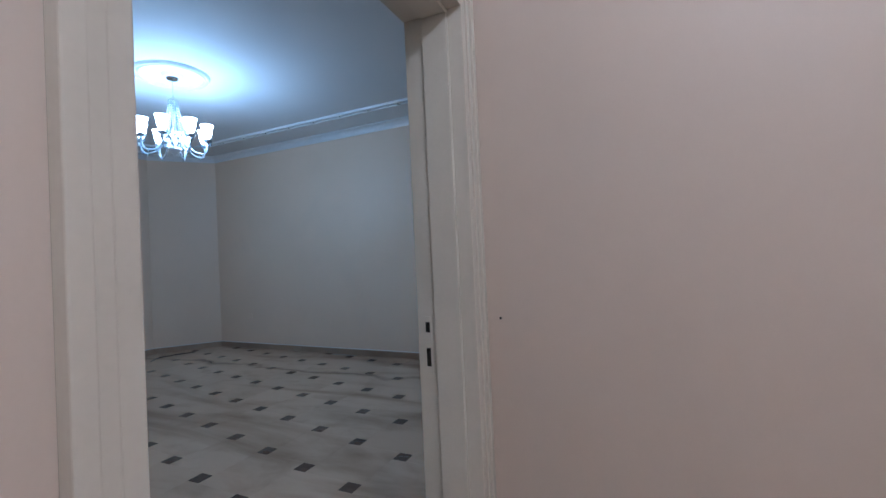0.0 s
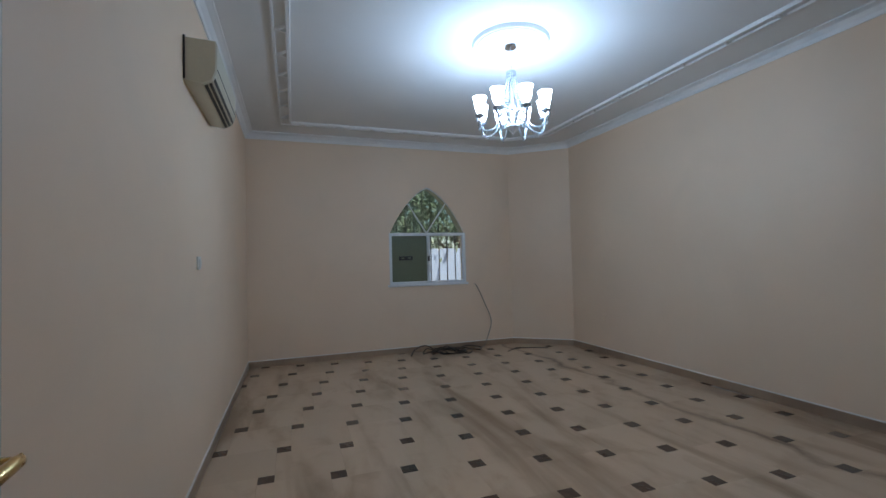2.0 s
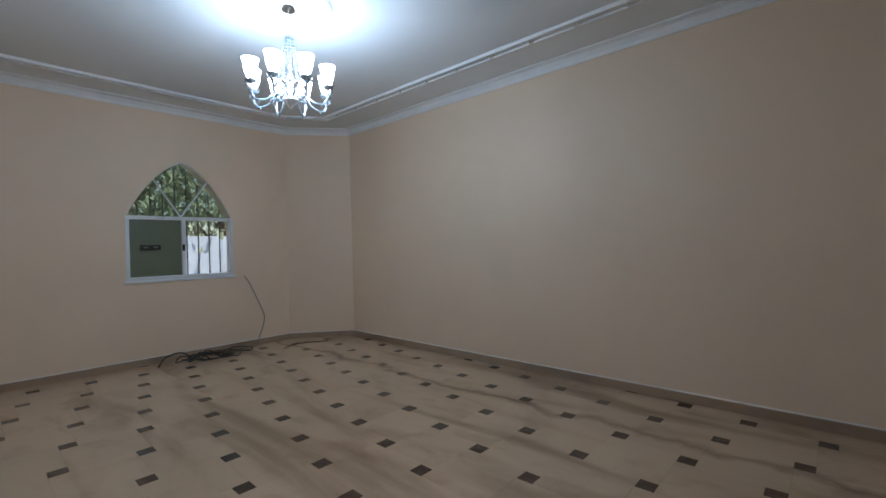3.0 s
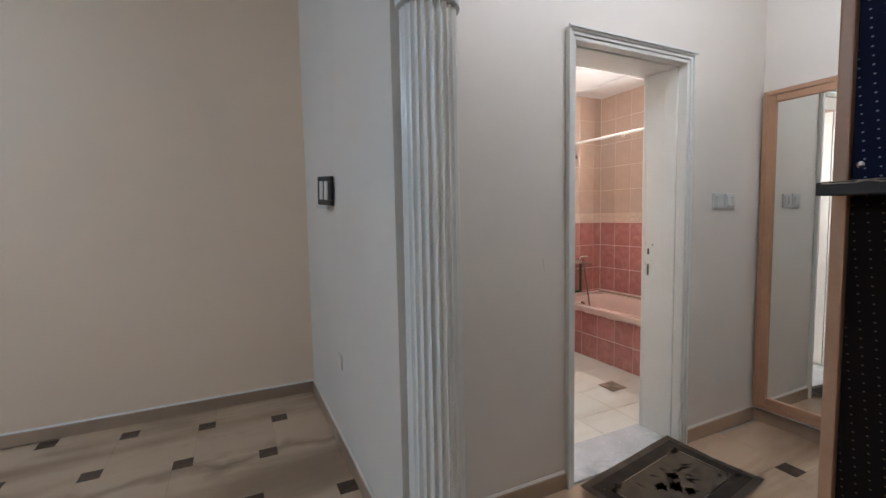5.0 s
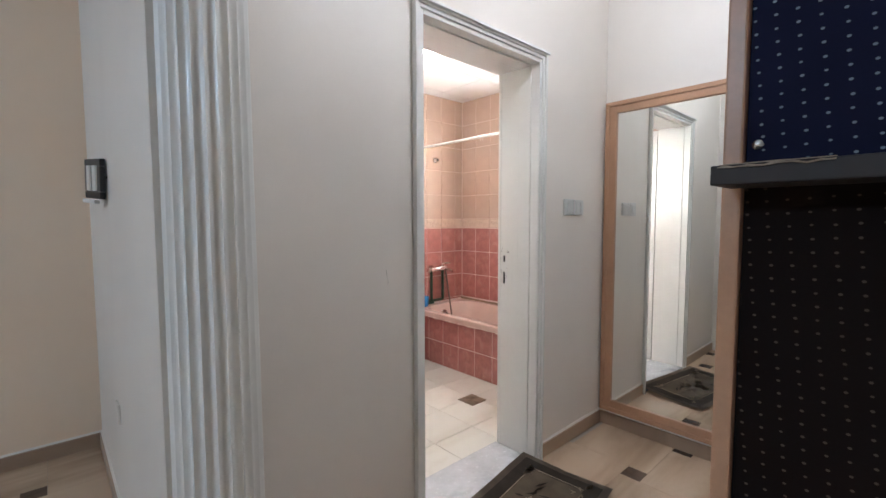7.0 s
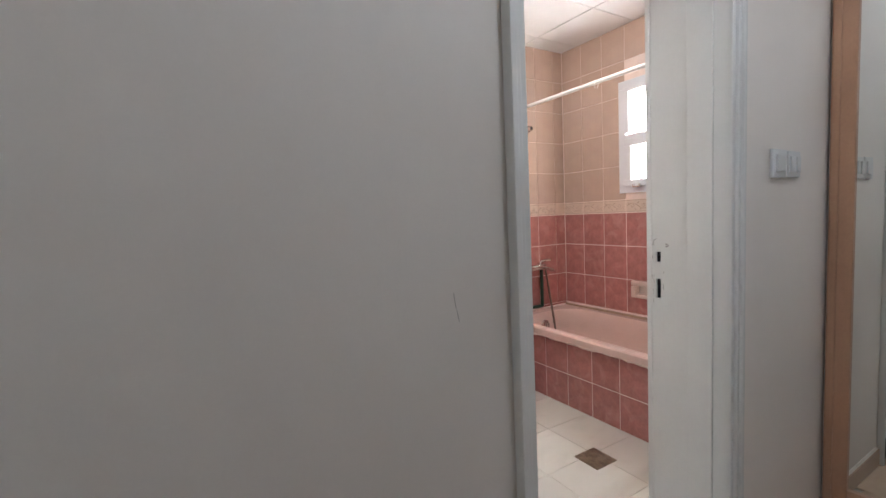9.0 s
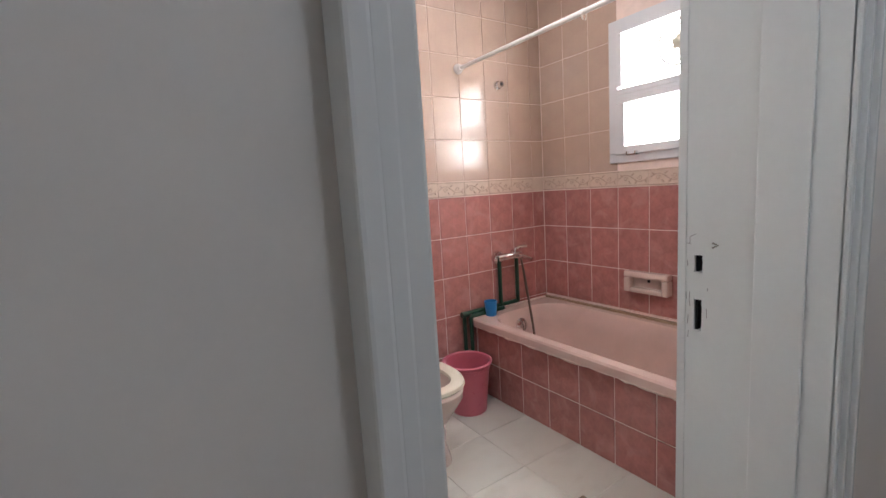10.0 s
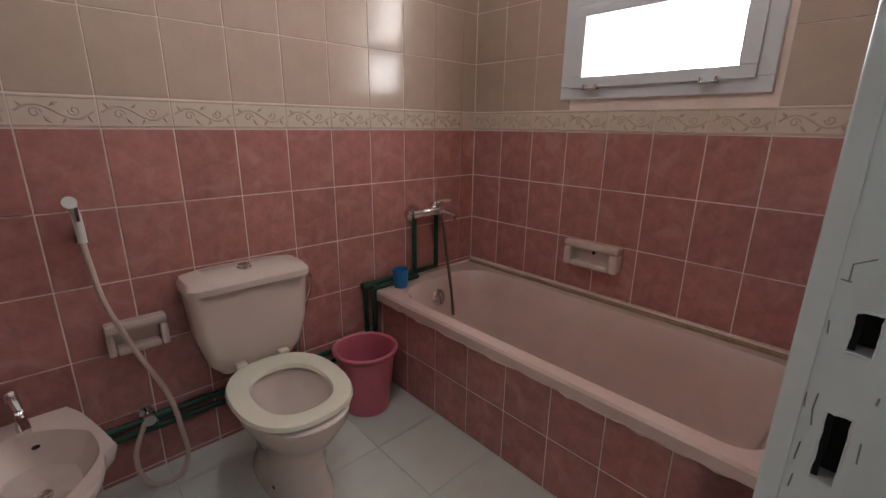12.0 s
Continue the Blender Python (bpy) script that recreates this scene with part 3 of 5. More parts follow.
def leaf_mouldings(w, h, y, d, inset, bm, band=0.03):
    """A raised panel line on a leaf in the x-z plane at depth y, proud by d."""
    a, b = inset, inset + band
    for x0, x1, z0, z1 in ((a, b, inset, h - inset), (w - b, w - a, inset, h - inset), (b + 0.0005, w - b - 0.0005, inset, inset + band), (b + 0.0005, w - b - 0.0005, h - b, h - a)):
        box(bm, (x0, min(y, y + d), z0), (x1, max(y, y + d), z1), 0.004)
    return bm


STEPS = ((0.0, 0.028, 0.014), (0.0285, 0.05, 0.02), (0.0505, 0.075, 0.028))
STEPS2 = ((0.0, 0.02, 0.012), (0.0205, 0.036, 0.02), (0.0365, 0.052, 0.028))
# entry door: opening y 0.848 to 1.84, 2.145 high
door1 = thing("door_1", pose(0, 0, 0), "cream painted entry door standing open against the wall", "door", kind="structure")
LIN = (-0.391, -0.195)
part("lining", boxes(((LIN[0], 0.818, 0), (LIN[1], 0.848, 2.17)), ((LIN[0], 1.84, 0), (LIN[1], 1.87, 2.17)), ((LIN[0], 0.8485, 2.145), (LIN[1], 1.8395, 2.175)),
                     ((-0.325, 1.825, 0), (-0.235, 1.8398, 2.144)), ((-0.325, 0.8482, 2.13), (-0.235, 1.8245, 2.1448)), bevel=0.002), CREAM, door1)
part("casing", casing_ring(0.848, 1.84, 2.145, pose(-0.2, 0, 0, 0, 0, 90), STEPS), CREAM, door1, "stepped cream casing")
part("casing", casing_ring(0.848, 1.84, 2.145, pose(-0.385, 0, 0) @ Matrix(((0, 1, 0, 0), (1, 0, 0, 0), (0, 0, 1, 0), (0, 0, 0, 1))), ((0.0, 0.02, 0.012),)), CREAM, door1)
part("strike_plate", boxes(((-0.371, 1.8375, 0.96), (-0.344, 1.8395, 1.15))), CREAM, door1)
for z0, z1 in ((1.097, 1.131), (0.985, 1.045)):
    part("strike_hole", boxes(((-0.365, 1.836, z0), (-0.35, 1.8385, z1))), HOLE, door1, "dark mortise hole")
leaf = part("door_leaf", boxes(((0, -0.04, 0.012), (1.0, 0, 2.13)), bevel=0.003), CREAM, door1)
# the open leaf runs from the hinge towards -x, its outer face looking at +y
leaf.matrix_world = Matrix(((-1, 0, 0, -0.45), (0, 1, 0, 0.932), (0, 0, 1, 0), (0, 0, 0, 1))) @ pose(0, 0, 0, 0, 0, 2.6)
part("leaf_moulding", leaf_mouldings(1.0, 2.13, -0.0005, 0.006, 0.1, bmesh.new(), 0.055), TAN, leaf, "tan moulding round the door panel")
handle_set(leaf, Matrix(((-1, 0, 0, 0.925), (0, -1, 0, 0.0), (0, 0, 1, 1.045), (0, 0, 0, 1))), GOLD)

# bathroom door: opening x 0.968 to 1.77, 2.19 high
door2 = thing("door_2", pose(0, 0, 0), "white gloss painted bathroom door standing open", "door", kind="structure")
part("lining", boxes(((0.938, DY - 0.005, 0), (0.968, 3.976, 2.22)), ((0.9685, DY - 0.005, 2.19), (1.7695, 3.976, 2.22)), bevel=0.002), GLOSS, door2)
# the lock side, with two mortises cut through it
LY = (3.924, 3.942)
LOCK = ((0.988, 1.058), (1.116, 1.153))
part("lining", boxes(((1.77, DY - 0.005, 0), (1.80, LY[0], 2.22)), ((1.77, LY[1], 0), (1.80, 3.976, 2.22)), ((1.77, LY[0], 0), (1.80, LY[1], LOCK[0][0])),
                     ((1.77, LY[0], LOCK[0][1]), (1.80, LY[1], LOCK[1][0])), ((1.77, LY[0], LOCK[1][1]), (1.80, LY[1], 2.22))), GLOSS, door2, "chipped white gloss lock side of the lining")
for z0, z1 in LOCK:
    part("mortise", boxes(((1.794, LY[0] + 0.0005, z0 + 0.0005), (1.7995, LY[1] - 0.0005, z1 - 0.0005)), ((1.776, LY[1] - 0.006, z0 + 0.001), (1.7935, LY[1] - 0.001, z1 - 0.001))), HOLE, door2, "dark splintered lock mortise")
    bm = bmesh.new()
    rnd = random.Random(int(z0 * 1000))
    for (ya, za), (yb, zb) in (((LY[0], z0), (LY[1], z0)), ((LY[0], z1), (LY[1], z1)), ((LY[0], z0), (LY[0], z1)), ((LY[1], z0), (LY[1], z1))):
        tube([(1.7697, ya + (yb - ya) * k / 7 + rnd.uniform(-0.0008, 0.0008), za + (zb - za) * k / 7 + rnd.uniform(-0.0008, 0.0008)) for k in range(8)], 0.0011, 5, bm)
    part("mortise_rim", bm, GLOSS, door2, "thick paint lip round the mortise", True)
part("door_stop", boxes(((1.761, 3.75, 0.017), (1.7698, 3.83, 2.189)), ((0.9682, 3.75, 0.017), (0.976, 3.83, 2.189)), ((0.9765, 3.75, 2.182), (1.7605, 3.83, 2.1898)), bevel=0.003), GLOSS, door2)
part("edge_bead", boxes(((1.7665, 3.958, 0.017), (1.7698, 3.9755, 2.189)), bevel=0.0015), GLOSS, door2)
part("casing", casing_ring(0.968, 1.77, 2.19, pose(0, DY, 0), STEPS2), GLOSS, door2, "stepped white gloss casing")
part("casing_head", boxes(((0.907, DY - 0.038, 2.236), (1.831, DY - 0.0285, 2.25)), bevel=0.004), GLOSS, door2)
CHIPS = (((3.951, 1.176), (3.951, 1.191), (3.938, 1.198)), ((3.956, 1.177), (3.949, 1.176)), ((3.95, 1.072), (3.951, 1.055), (3.949, 1.04)), ((3.953, 1.02), (3.954, 1.0)), ((3.958, 1.07), (3.957, 1.055)),
         ((3.916, 1.04), (3.915, 1.02)), ((3.914, 1.085), (3.9145, 1.078)), ((3.952, 0.985), (3.953, 0.97)), ((3.956, 1.14), (3.955, 1.128)))
for line in CHIPS:
    part("paint_chip", tube([(1.7698, y, z) for y, z in line], 0.0007, 5), WIRE, door2, "dark crack in the paint")
part("paint_flake", tube([(1.7696, 3.906, 1.18), (1.7696, 3.895, 1.176), (1.7696, 3.906, 1.17)], 0.0022, 5), WIRE, door2, "grey patch where paint has flaked")
leaf = part("door_leaf", boxes(((0, 0, 0.02), (0.8, 0.04, 2.185)), bevel=0.003), GLOSS, door2)
leaf.matrix_world = Matrix(((0, -1, 0, 0.971), (1, 0, 0, 3.982), (0, 0, 1, 0), (0, 0, 0, 1))) @ pose(0, 0, 0, 0, 0, -2.6)
part("leaf_moulding", leaf_mouldings(0.8, 2.185, 0.0005, -0.007, 0.11, bmesh.new()), GLOSS, leaf)
handle_set(leaf, Matrix(((-1, 0, 0, 0.74), (0, 1, 0, 0), (0, 0, 1, 1.08), (0, 0, 0, 1))), GOLD)

# pointed window of the room
win = thing("window_1", pose(0, 0, 0), "white aluminium pointed arch window with iron bars", "window", kind="structure")
xg = XW - 0.025
bm = boxes(((xg - 0.03, 2.82, 1.03), (xg + 0.03, 2.86, 1.77)), ((xg - 0.03, 4.01, 1.03), (xg + 0.03, 4.05, 1.77)), ((xg - 0.03, 2.8605, 1.03), (xg + 0.03, 4.0095, 1.07)),
           ((xg - 0.03, 2.82, 1.771), (xg + 0.03, 4.05, 1.815)), ((xg - 0.025, 3.415, 1.0705), (xg + 0.035, 3.46, 1.7705)), bevel=0.003)
line = arch(2.82, 4.05, 1.815, 2.52)
tube([(xg, y, z) for y, z in line], 0.02, 8, bm)
part("window_frame", bm, ALU, win)
part("window_sill", boxes(((XW - 0.2, 2.79, 1.0), (XW + 0.025, 4.08, 1.03)), bevel=0.004), ALU, win)
part("pane", boxes(((xg - 0.004, 2.862, 1.072), (xg + 0.004, 3.413, 1.769))), GREENFILM, win, "pane covered with dull green film")
# dark bar in the pane, set on its face though it lies deeper
part("dark_bar", boxes(((xg + 0.0045, 2.97, 1.4), (xg + 0.03, 3.18, 1.46)), bevel=0.006), BLACK, win, "black bar set on the green pane")
part("bar_face", boxes(((xg + 0.031, 3.0, 1.42), (xg + 0.034, 3.05, 1.44)), ((xg + 0.031, 3.1, 1.42), (xg + 0.034, 3.15, 1.44))), GREENFILM, win)
part("lock", boxes(((xg + 0.035, 3.4158, 1.38), (xg + 0.05, 3.447, 1.46)), bevel=0.004), BLACK, win)
p = part("pane", boxes(((xg - 0.024, 3.455, 1.071), (xg - 0.019, 4.012, 1.77))), CLEAR, win)
p.visible_shadow = False
bm = bmesh.new()
f = [bm.verts.new((xg, y, z)) for y, z in line]
f2 = [bm.verts.new((xg - 0.005, y, z)) for y, z in line]
bm.faces.new(f), bm.faces.new(f2)
p = part("arch_pane", bm, GREENGLASS, win, "green tinted pointed pane")
p.visible_shadow = False
part("mullion", tube([(xg + 0.005, 3.415, 1.81), (xg + 0.005, 3.12, 2.27)], 0.012, 6), ALU, win)
part("mullion", tube([(xg + 0.005, 3.415, 1.81), (xg + 0.005, 3.73, 2.27)], 0.012, 6), ALU, win)
c, w = (2.82 + 4.05) / 2, 0.615
for i in range(9):
    y = 2.85 + i * 0.137
    top = 2.47 - 0.65 * (abs(y - c) / w) ** 1.25
    part("iron_bar", tube([(XW - 0.19, y, 1.03), (XW - 0.19, y, top)], 0.008, 6), IRON, win)

# bathroom window
bwin = thing("window_2", pose(0, 0, 0), "white aluminium bathroom window with bright frosted panes", "window", kind="structure")
y0, y1, z0, z1 = 4.313, 5.133, 1.418, 2.222
bm = boxes(((3.165, y0, z0), (3.2, y1, z0 + 0.055)), ((3.165, y0, z1 - 0.055), (3.2, y1, z1)), ((3.165, y0, z0 + 0.0555), (3.2, y0 + 0.055, z1 - 0.0555)),
           ((3.165, y1 - 0.055, z0 + 0.0555), (3.2, y1, z1 - 0.0555)), ((3.16, y0 + 0.0555, 1.785), (3.2, y1 - 0.0555, 1.806)), bevel=0.004)
part("window_frame", bm, ALU, bwin)
for a, b, st, x0 in ((1.466, 1.7845, 0.058, 3.148), (1.8065, 2.174, 0.033, 3.162)):
    bm = boxes(((x0, y0 + 0.052, a), (3.19, y1 - 0.052, a + (0.045 if st > 0.05 else 0.032))), ((x0, y0 + 0.052, b - 0.03), (3.19, y1 - 0.052, b)),
               ((x0, y0 + 0.052, a + 0.0455), (3.19, y0 + 0.052 + st, b - 0.0305)), ((x0, y1 - 0.052 - st, a + 0.0455), (3.19, y1 - 0.052, b - 0.0305)), bevel=0.003)
    part("sash", bm, ALU, bwin)
    p = part("pane", boxes(((3.176, y0 + 0.05 + st, a + 0.03), (3.181, y1 - 0.05 - st, b - 0.025))), CLEAR, bwin)
    p.visible_shadow = False
for y in (4.505, 4.968):
    bm = boxes(((3.128, y - 0.03, 1.455), (3.165, y + 0.03, 1.463)), bevel=0.002)
    for s in (-0.03, 0.022):
        box(bm, (3.125, y + s, 1.455), (3.147, y + s + 0.008, 1.478), 0.001)
    part("window_catch", bm, CHROME, bwin)
fan = lathe([(0.115, 0), (0.115, 0.02), (0.11, 0.026), (0.104, 0.02), (0.104, 0.0)], 28, None, pose(3.165, 4.71, 1.995, 0, -90, 0), ring_shape=True)
part("fan_ring", fan, GREYPLASTIC, bwin, "round window fan ring", True)
part("fan_hub", lathe([(0.035, 0), (0.035, 0.02), (0.02, 0.03)], 16, None, pose(3.165, 4.71, 1.995, 0, -90, 0)), ACWHITE, bwin, "", True)
bm = bmesh.new()
for k in range(6):
    a = radians(60 * k)
    vs = [bm.verts.new((3.158 - 0.008 * q[2], 4.71 + r * math.cos(a + q[1]), 1.995 + r * math.sin(a + q[1]))) for r, *q in ((0.03, 0, 0, 0), (0.1, 0.05, 0.1, 0), (0.1, 0.05, 0.75, 1), (0.03, 0, 0.6, 1))]
    bm.faces.new(vs)
bmesh.ops.solidify(bm, geom=bm.faces[:], thickness=0.002)
part("fan_blades", bm, FANPLASTIC, bwin)
bm = boxes(((3.62, 3.6, 0.9), (3.63, 5.9, 2.9)))
tagged(part("backdrop", bm, BRIGHT), "overexposed daylight outside the bathroom window", "", "", "structure")


# ---- outside the pointed window ----
def corrugated_fence():
    root = thing("fence", pose(-9.6, 3.5, -0.3), "white corrugated metal fence outside the window", "fence")
    for k in range(6):
        y0 = -3.6 + k * 1.2
        items = [((-0.012, y0, 0.0), (0.0, y0 + 1.195, 1.95))]
        items += [((0.0005, y0 + 0.02 + i * 0.2, 0.0), (0.012, y0 + 0.17 + i * 0.2, 1.949)) for i in range(6)]
        bm = boxes(*items, bevel=0.003)
        part("sheet", bm, FENCE, root)
        part("fence_post", boxes(((-0.08, -3.6 + k * 1.2, 0), (-0.03, -3.55 + k * 1.2, 2.0))), IRON, root)


def tree(x, y, h, seed):
    rnd = random.Random(seed)
    root = thing("tree", pose(x, y, -0.3), "leafy green tree behind the white fence", "tree", "trees outside")
    bm = tube(smooth_path([(0, 0, 0), (0.08, 0.05, h * 0.3), (0.0, 0.12, h * 0.65)], 4), 0.13, 8, None, 0.5)
    limbs = []
    for i in range(7):
        a, z = rnd.uniform(0, 6.3), h * rnd.uniform(0.3, 0.62)
        e = (math.cos(a) * rnd.uniform(0.8, 1.6), math.sin(a) * rnd.uniform(0.8, 1.6), z + h * rnd.uniform(0.1, 0.35))
        tube(smooth_path([(0.03, 0.08, z), (e[0] * 0.5, e[1] * 0.5, (z + e[2]) / 2 + 0.1), e], 3), 0.05, 6, bm, 0.3)
        limbs.append(Vector(e))
    part("trunk", bm, BARK, root)
    verts, faces = [], []
    for i in range(2600):
        c = rnd.choice(limbs) + Vector((rnd.gauss(0, 0.55), rnd.gauss(0, 0.55), rnd.gauss(0, 0.6)))
        r = rnd.uniform(0.05, 0.11)
        m = Euler((rnd.uniform(0, 6), rnd.uniform(0, 6), rnd.uniform(0, 6))).to_matrix()
        k = len(verts)
        for p in ((-r, 0, 0), (0, -r * 0.35, r * 0.1), (r, 0, 0), (0, r * 0.35, r * 0.1)):
            verts.append(tuple(c + m @ Vector(p)))
        faces += [(k, k + 1, k + 2), (k, k + 2, k + 3)]
    me = bpy.data.meshes.new("crown")
    me.from_pydata(verts, [], faces)
    me.materials.append(LEAF)
    ob = new("crown", me)
    ob.parent = root


corrugated_fence()
for i, (x, y, h) in enumerate(((-11.2, 1.6, 4.2), (-10.9, 3.6, 4.6), (-11.5, 5.6, 4.4), (-12.8, 4.4, 5.2), (-12.5, 2.4, 5.0))):
    tree(x, y, h, i)


# ---- the large room ----
def chandelier():
    root = thing("chandelier", pose(CX, CY, H), "glass and crystal chandelier with eight lit tulip shades", "chandelier")
    part("canopy", lathe([(0.012, -0.05), (0.05, -0.045), (0.055, -0.03), (0.03, -0.015), (0.045, 0)], 20), CHROME, root, "", True)
    bm = bmesh.new()
    for i in range(5):
        m = pose(0, 0, -0.07 - i * 0.036, 0, 0, 90 * (i % 2))
        pts = [m @ Vector((0.009 * math.cos(a), 0, 0.02 * math.sin(a))) for a in [k * math.pi / 6 for k in range(13)]]
        tube(pts, 0.0025, 5, bm)
    part("chain", bm, CHROME, root)
    part("stem", lathe([(0.006, -0.24), (0.02, -0.25), (0.014, -0.3), (0.012, -0.5), (0.03, -0.56), (0.02, -0.62), (0.045, -0.68), (0.06, -0.72), (0.03, -0.75), (0.012, -0.77), (0.002, -0.785)][::-1], 20), PLASTER, root, "", True)
    # crystal strands from the crown to the arm ring
    for k in range(12):
        a = 2 * math.pi * k / 12
        bm = bmesh.new()
        for j in range(14):
            t = j / 13
            r, z = 0.032 + 0.075 * t ** 1.4, -0.255 - 0.34 * t
            lathe([(0.001, -0.013), (0.014, 0), (0.001, 0.015)], 6, bm, pose(r * math.cos(a), r * math.sin(a), z))
        tagged(part("crystal_strand", bm, CRYSTAL, root), kind="stuff")
    part("crown_ring", lathe([(0.10, -0.60), (0.115, -0.605), (0.115, -0.615), (0.10, -0.62)], 24, ring_shape=True), CHROME, root, "", True)
    for k in range(8):
        a = 2 * math.pi * (k + 0.85) / 8
        ca, sa = math.cos(a), math.sin(a)
        R = 0.285

        def at(r, z):
            return (r * ca, r * sa, z)
        arm = part("arm", tube(smooth_path([at(0.04, -0.7), at(0.1, -0.66), at(0.17, -0.74), at(0.26, -0.755), at(R, -0.7), at(R, -0.64)], 5), 0.009, 8), CRYSTAL, root, "clear glass curved arm", True)
        part("drip_cup", lathe([(0.012, -0.655), (0.035, -0.642), (0.042, -0.63), (0.03, -0.63), (0.014, -0.635)], 16, None, pose(R * ca, R * sa, 0)), CRYSTAL, arm, "", True)
        part("candle_socket", lathe([(0.014, -0.64), (0.014, -0.6), (0.018, -0.59)], 12, None, pose(R * ca, R * sa, 0)), CHROME, arm, "", True)
        sh = lathe([(0.016, -0.615), (0.03, -0.6), (0.042, -0.568), (0.047, -0.53), (0.05, -0.505), (0.06, -0.482), (0.0585, -0.481), (0.048, -0.505), (0.045, -0.53), (0.039, -0.568), (0.012, -0.61)], 32, None, pose(R * ca, R * sa, 0))
        part("tulip_shade", sh, SHADE, arm, "lit frosted tulip shade", True)
        bm = bmesh.new()
        for dz, dr in ((-0.645, 0.03), (-0.67, 0.03), (-0.745, -0.02), (-0.765, -0.05)):
            lathe([(0.001, -0.022), (0.012, 0.002), (0.001, 0.016)], 6, bm, pose((R + dr) * ca, (R + dr) * sa, dz))
        tagged(part("crystal_drop", bm, CRYSTAL, arm), kind="stuff")
        lamp("bulb_light", 'POINT', BULB_WATTS, BULB_COLOR, pose(CX + R * ca, CY + R * sa, H - 0.565), 0.03)


chandelier()


def air_conditioner():
    root = thing("air_conditioner", pose(-3.34, YA, 2.45) @ Matrix.Diagonal((0.69, 0.9, 0.82, 1)), "aged ivory split air conditioner high on the wall", "air conditioner")
    prof = [(0, 0.02), (0.11, 0.0), (0.17, 0.035), (0.195, 0.1), (0.2, 0.3), (0.19, 0.33), (0, 0.34)]
    n = [(0.0, y, z) for y, z in prof]
    part("casing", loft([[(x, y * k, 0.17 + (z - 0.17) * k) for _, y, z in n] for x, k in ((0.0, 0.95), (-0.012, 1.0), (-1.28, 1.0), (-1.292, 0.95))]), ACWHITE, root)
    for i, (y0, z0, y1, z1) in enumerate(((0.118, 0.004, 0.135, 0.014), (0.145, 0.02, 0.16, 0.03), (0.172, 0.042, 0.182, 0.065))):
        bm = bmesh.new()
        vs = [(x, y0 + dy, z0 + dz) for x in (-0.04, -1.25) for dy, dz in ((0.002, -0.003), (y1 - y0 + 0.002, z1 - z0 - 0.003), (y1 - y0 - 0.01, z1 - z0 + 0.01), (-0.01, 0.01))]
        vv = [bm.verts.new(v) for v in vs]
        for q in ((0, 1, 2, 3), (4, 5, 6, 7), (0, 1, 5, 4), (1, 2, 6, 5), (2, 3, 7, 6), (3, 0, 4, 7)):
            bm.faces.new([vv[j] for j in q])
        part("air_slot", bm, BLACK, root, "dark outlet slot")
    part("wall_plate", boxes(((-1.275, -0.0, 0.03), (0.006, 0.012, 0.345))), BLACK, root)
    part("front_seam", boxes(((-1.275, 0.1975, 0.118), (-0.017, 0.2005, 0.122))), BLACK, root)


air_conditioner()


def cables():
    rnd = random.Random(4)
    pts = []
    for i in range(46):
        a = i * 0.78
        r = 0.17 + 0.06 * math.sin(i * 0.9) + 0.002 * i
        pts.append((-6.64 + 0.75 * r * math.sin(a) + rnd.uniform(-0.03, 0.03), 3.42 + 1.2 * r * math.cos(a) + i * 0.009 + rnd.uniform(-0.04, 0.04), 0.012 + 0.03 * rnd.random() + (0.09 if i % 8 == 3 else 0)))
    pts += [(-6.6, 3.8, 0.012), (-6.72, 4.0, 0.012), (-6.6, 4.12, 0.012), (-6.75, 4.2, 0.02), (-6.8, 3.98, 0.05), (-6.72, 3.75, 0.012)]
    ob = tagged(part("coiled_cable", tube(smooth_path(pts, 5), 0.0065, 6), CABLE, None, "", True), "black cable lying in loose coils on the floor", "cable")
    ob2 = tagged(part("loose_cable", tube(smooth_path([(-6.62, 3.05, 0.011), (-6.7, 3.14, 0.09), (-6.66, 3.3, 0.13), (-6.6, 3.45, 0.03), (-6.52, 3.6, 0.011), (-6.58, 3.9, 0.011)], 6), 0.009, 6), CABLE, None, "", True),
                 "black cable end bent up from the floor", "cable")
    tagged(part("wall_wire", tube(smooth_path([(-6.893, 4.19, 1.0), (-6.86, 4.23, 0.93), (-6.85, 4.35, 0.66), (-6.84, 4.44, 0.4), (-6.82, 4.36, 0.15), (-6.78, 4.26, 0.012), (-6.74, 4.1, 0.012)], 6), 0.006, 6), WIRE, None, "", True),
           "thin grey wire hanging from the wall below the window", "wire")
    tagged(part("loose_cable", tube(smooth_path([(-6.3, 4.45, 0.011), (-6.42, 4.62, 0.011), (-6.4, 4.85, 0.011), (-6.25, 5.1, 0.011)], 6), 0.006, 6), CABLE, None, "", True), "short black cable lying near the wall corner", "cable")


cables()


def plate(name, m, w, h, label, rockers=1, mat=WHITE):
    root = thing(name, m, label, "switch")
    part("cover", boxes(((-w / 2, -0.012, -h / 2), (w / 2, 0, h / 2)), bevel=0.004), mat, root)
    for i in range(rockers):
        x = (i - (rockers - 1) / 2) * w / rockers
        part("rocker", boxes(((x - w * 0.3 / rockers, -0.018, -h * 0.3), (x + w * 0.3 / rockers, -0.011, h * 0.3)), bevel=0.003), mat, root)
    return root


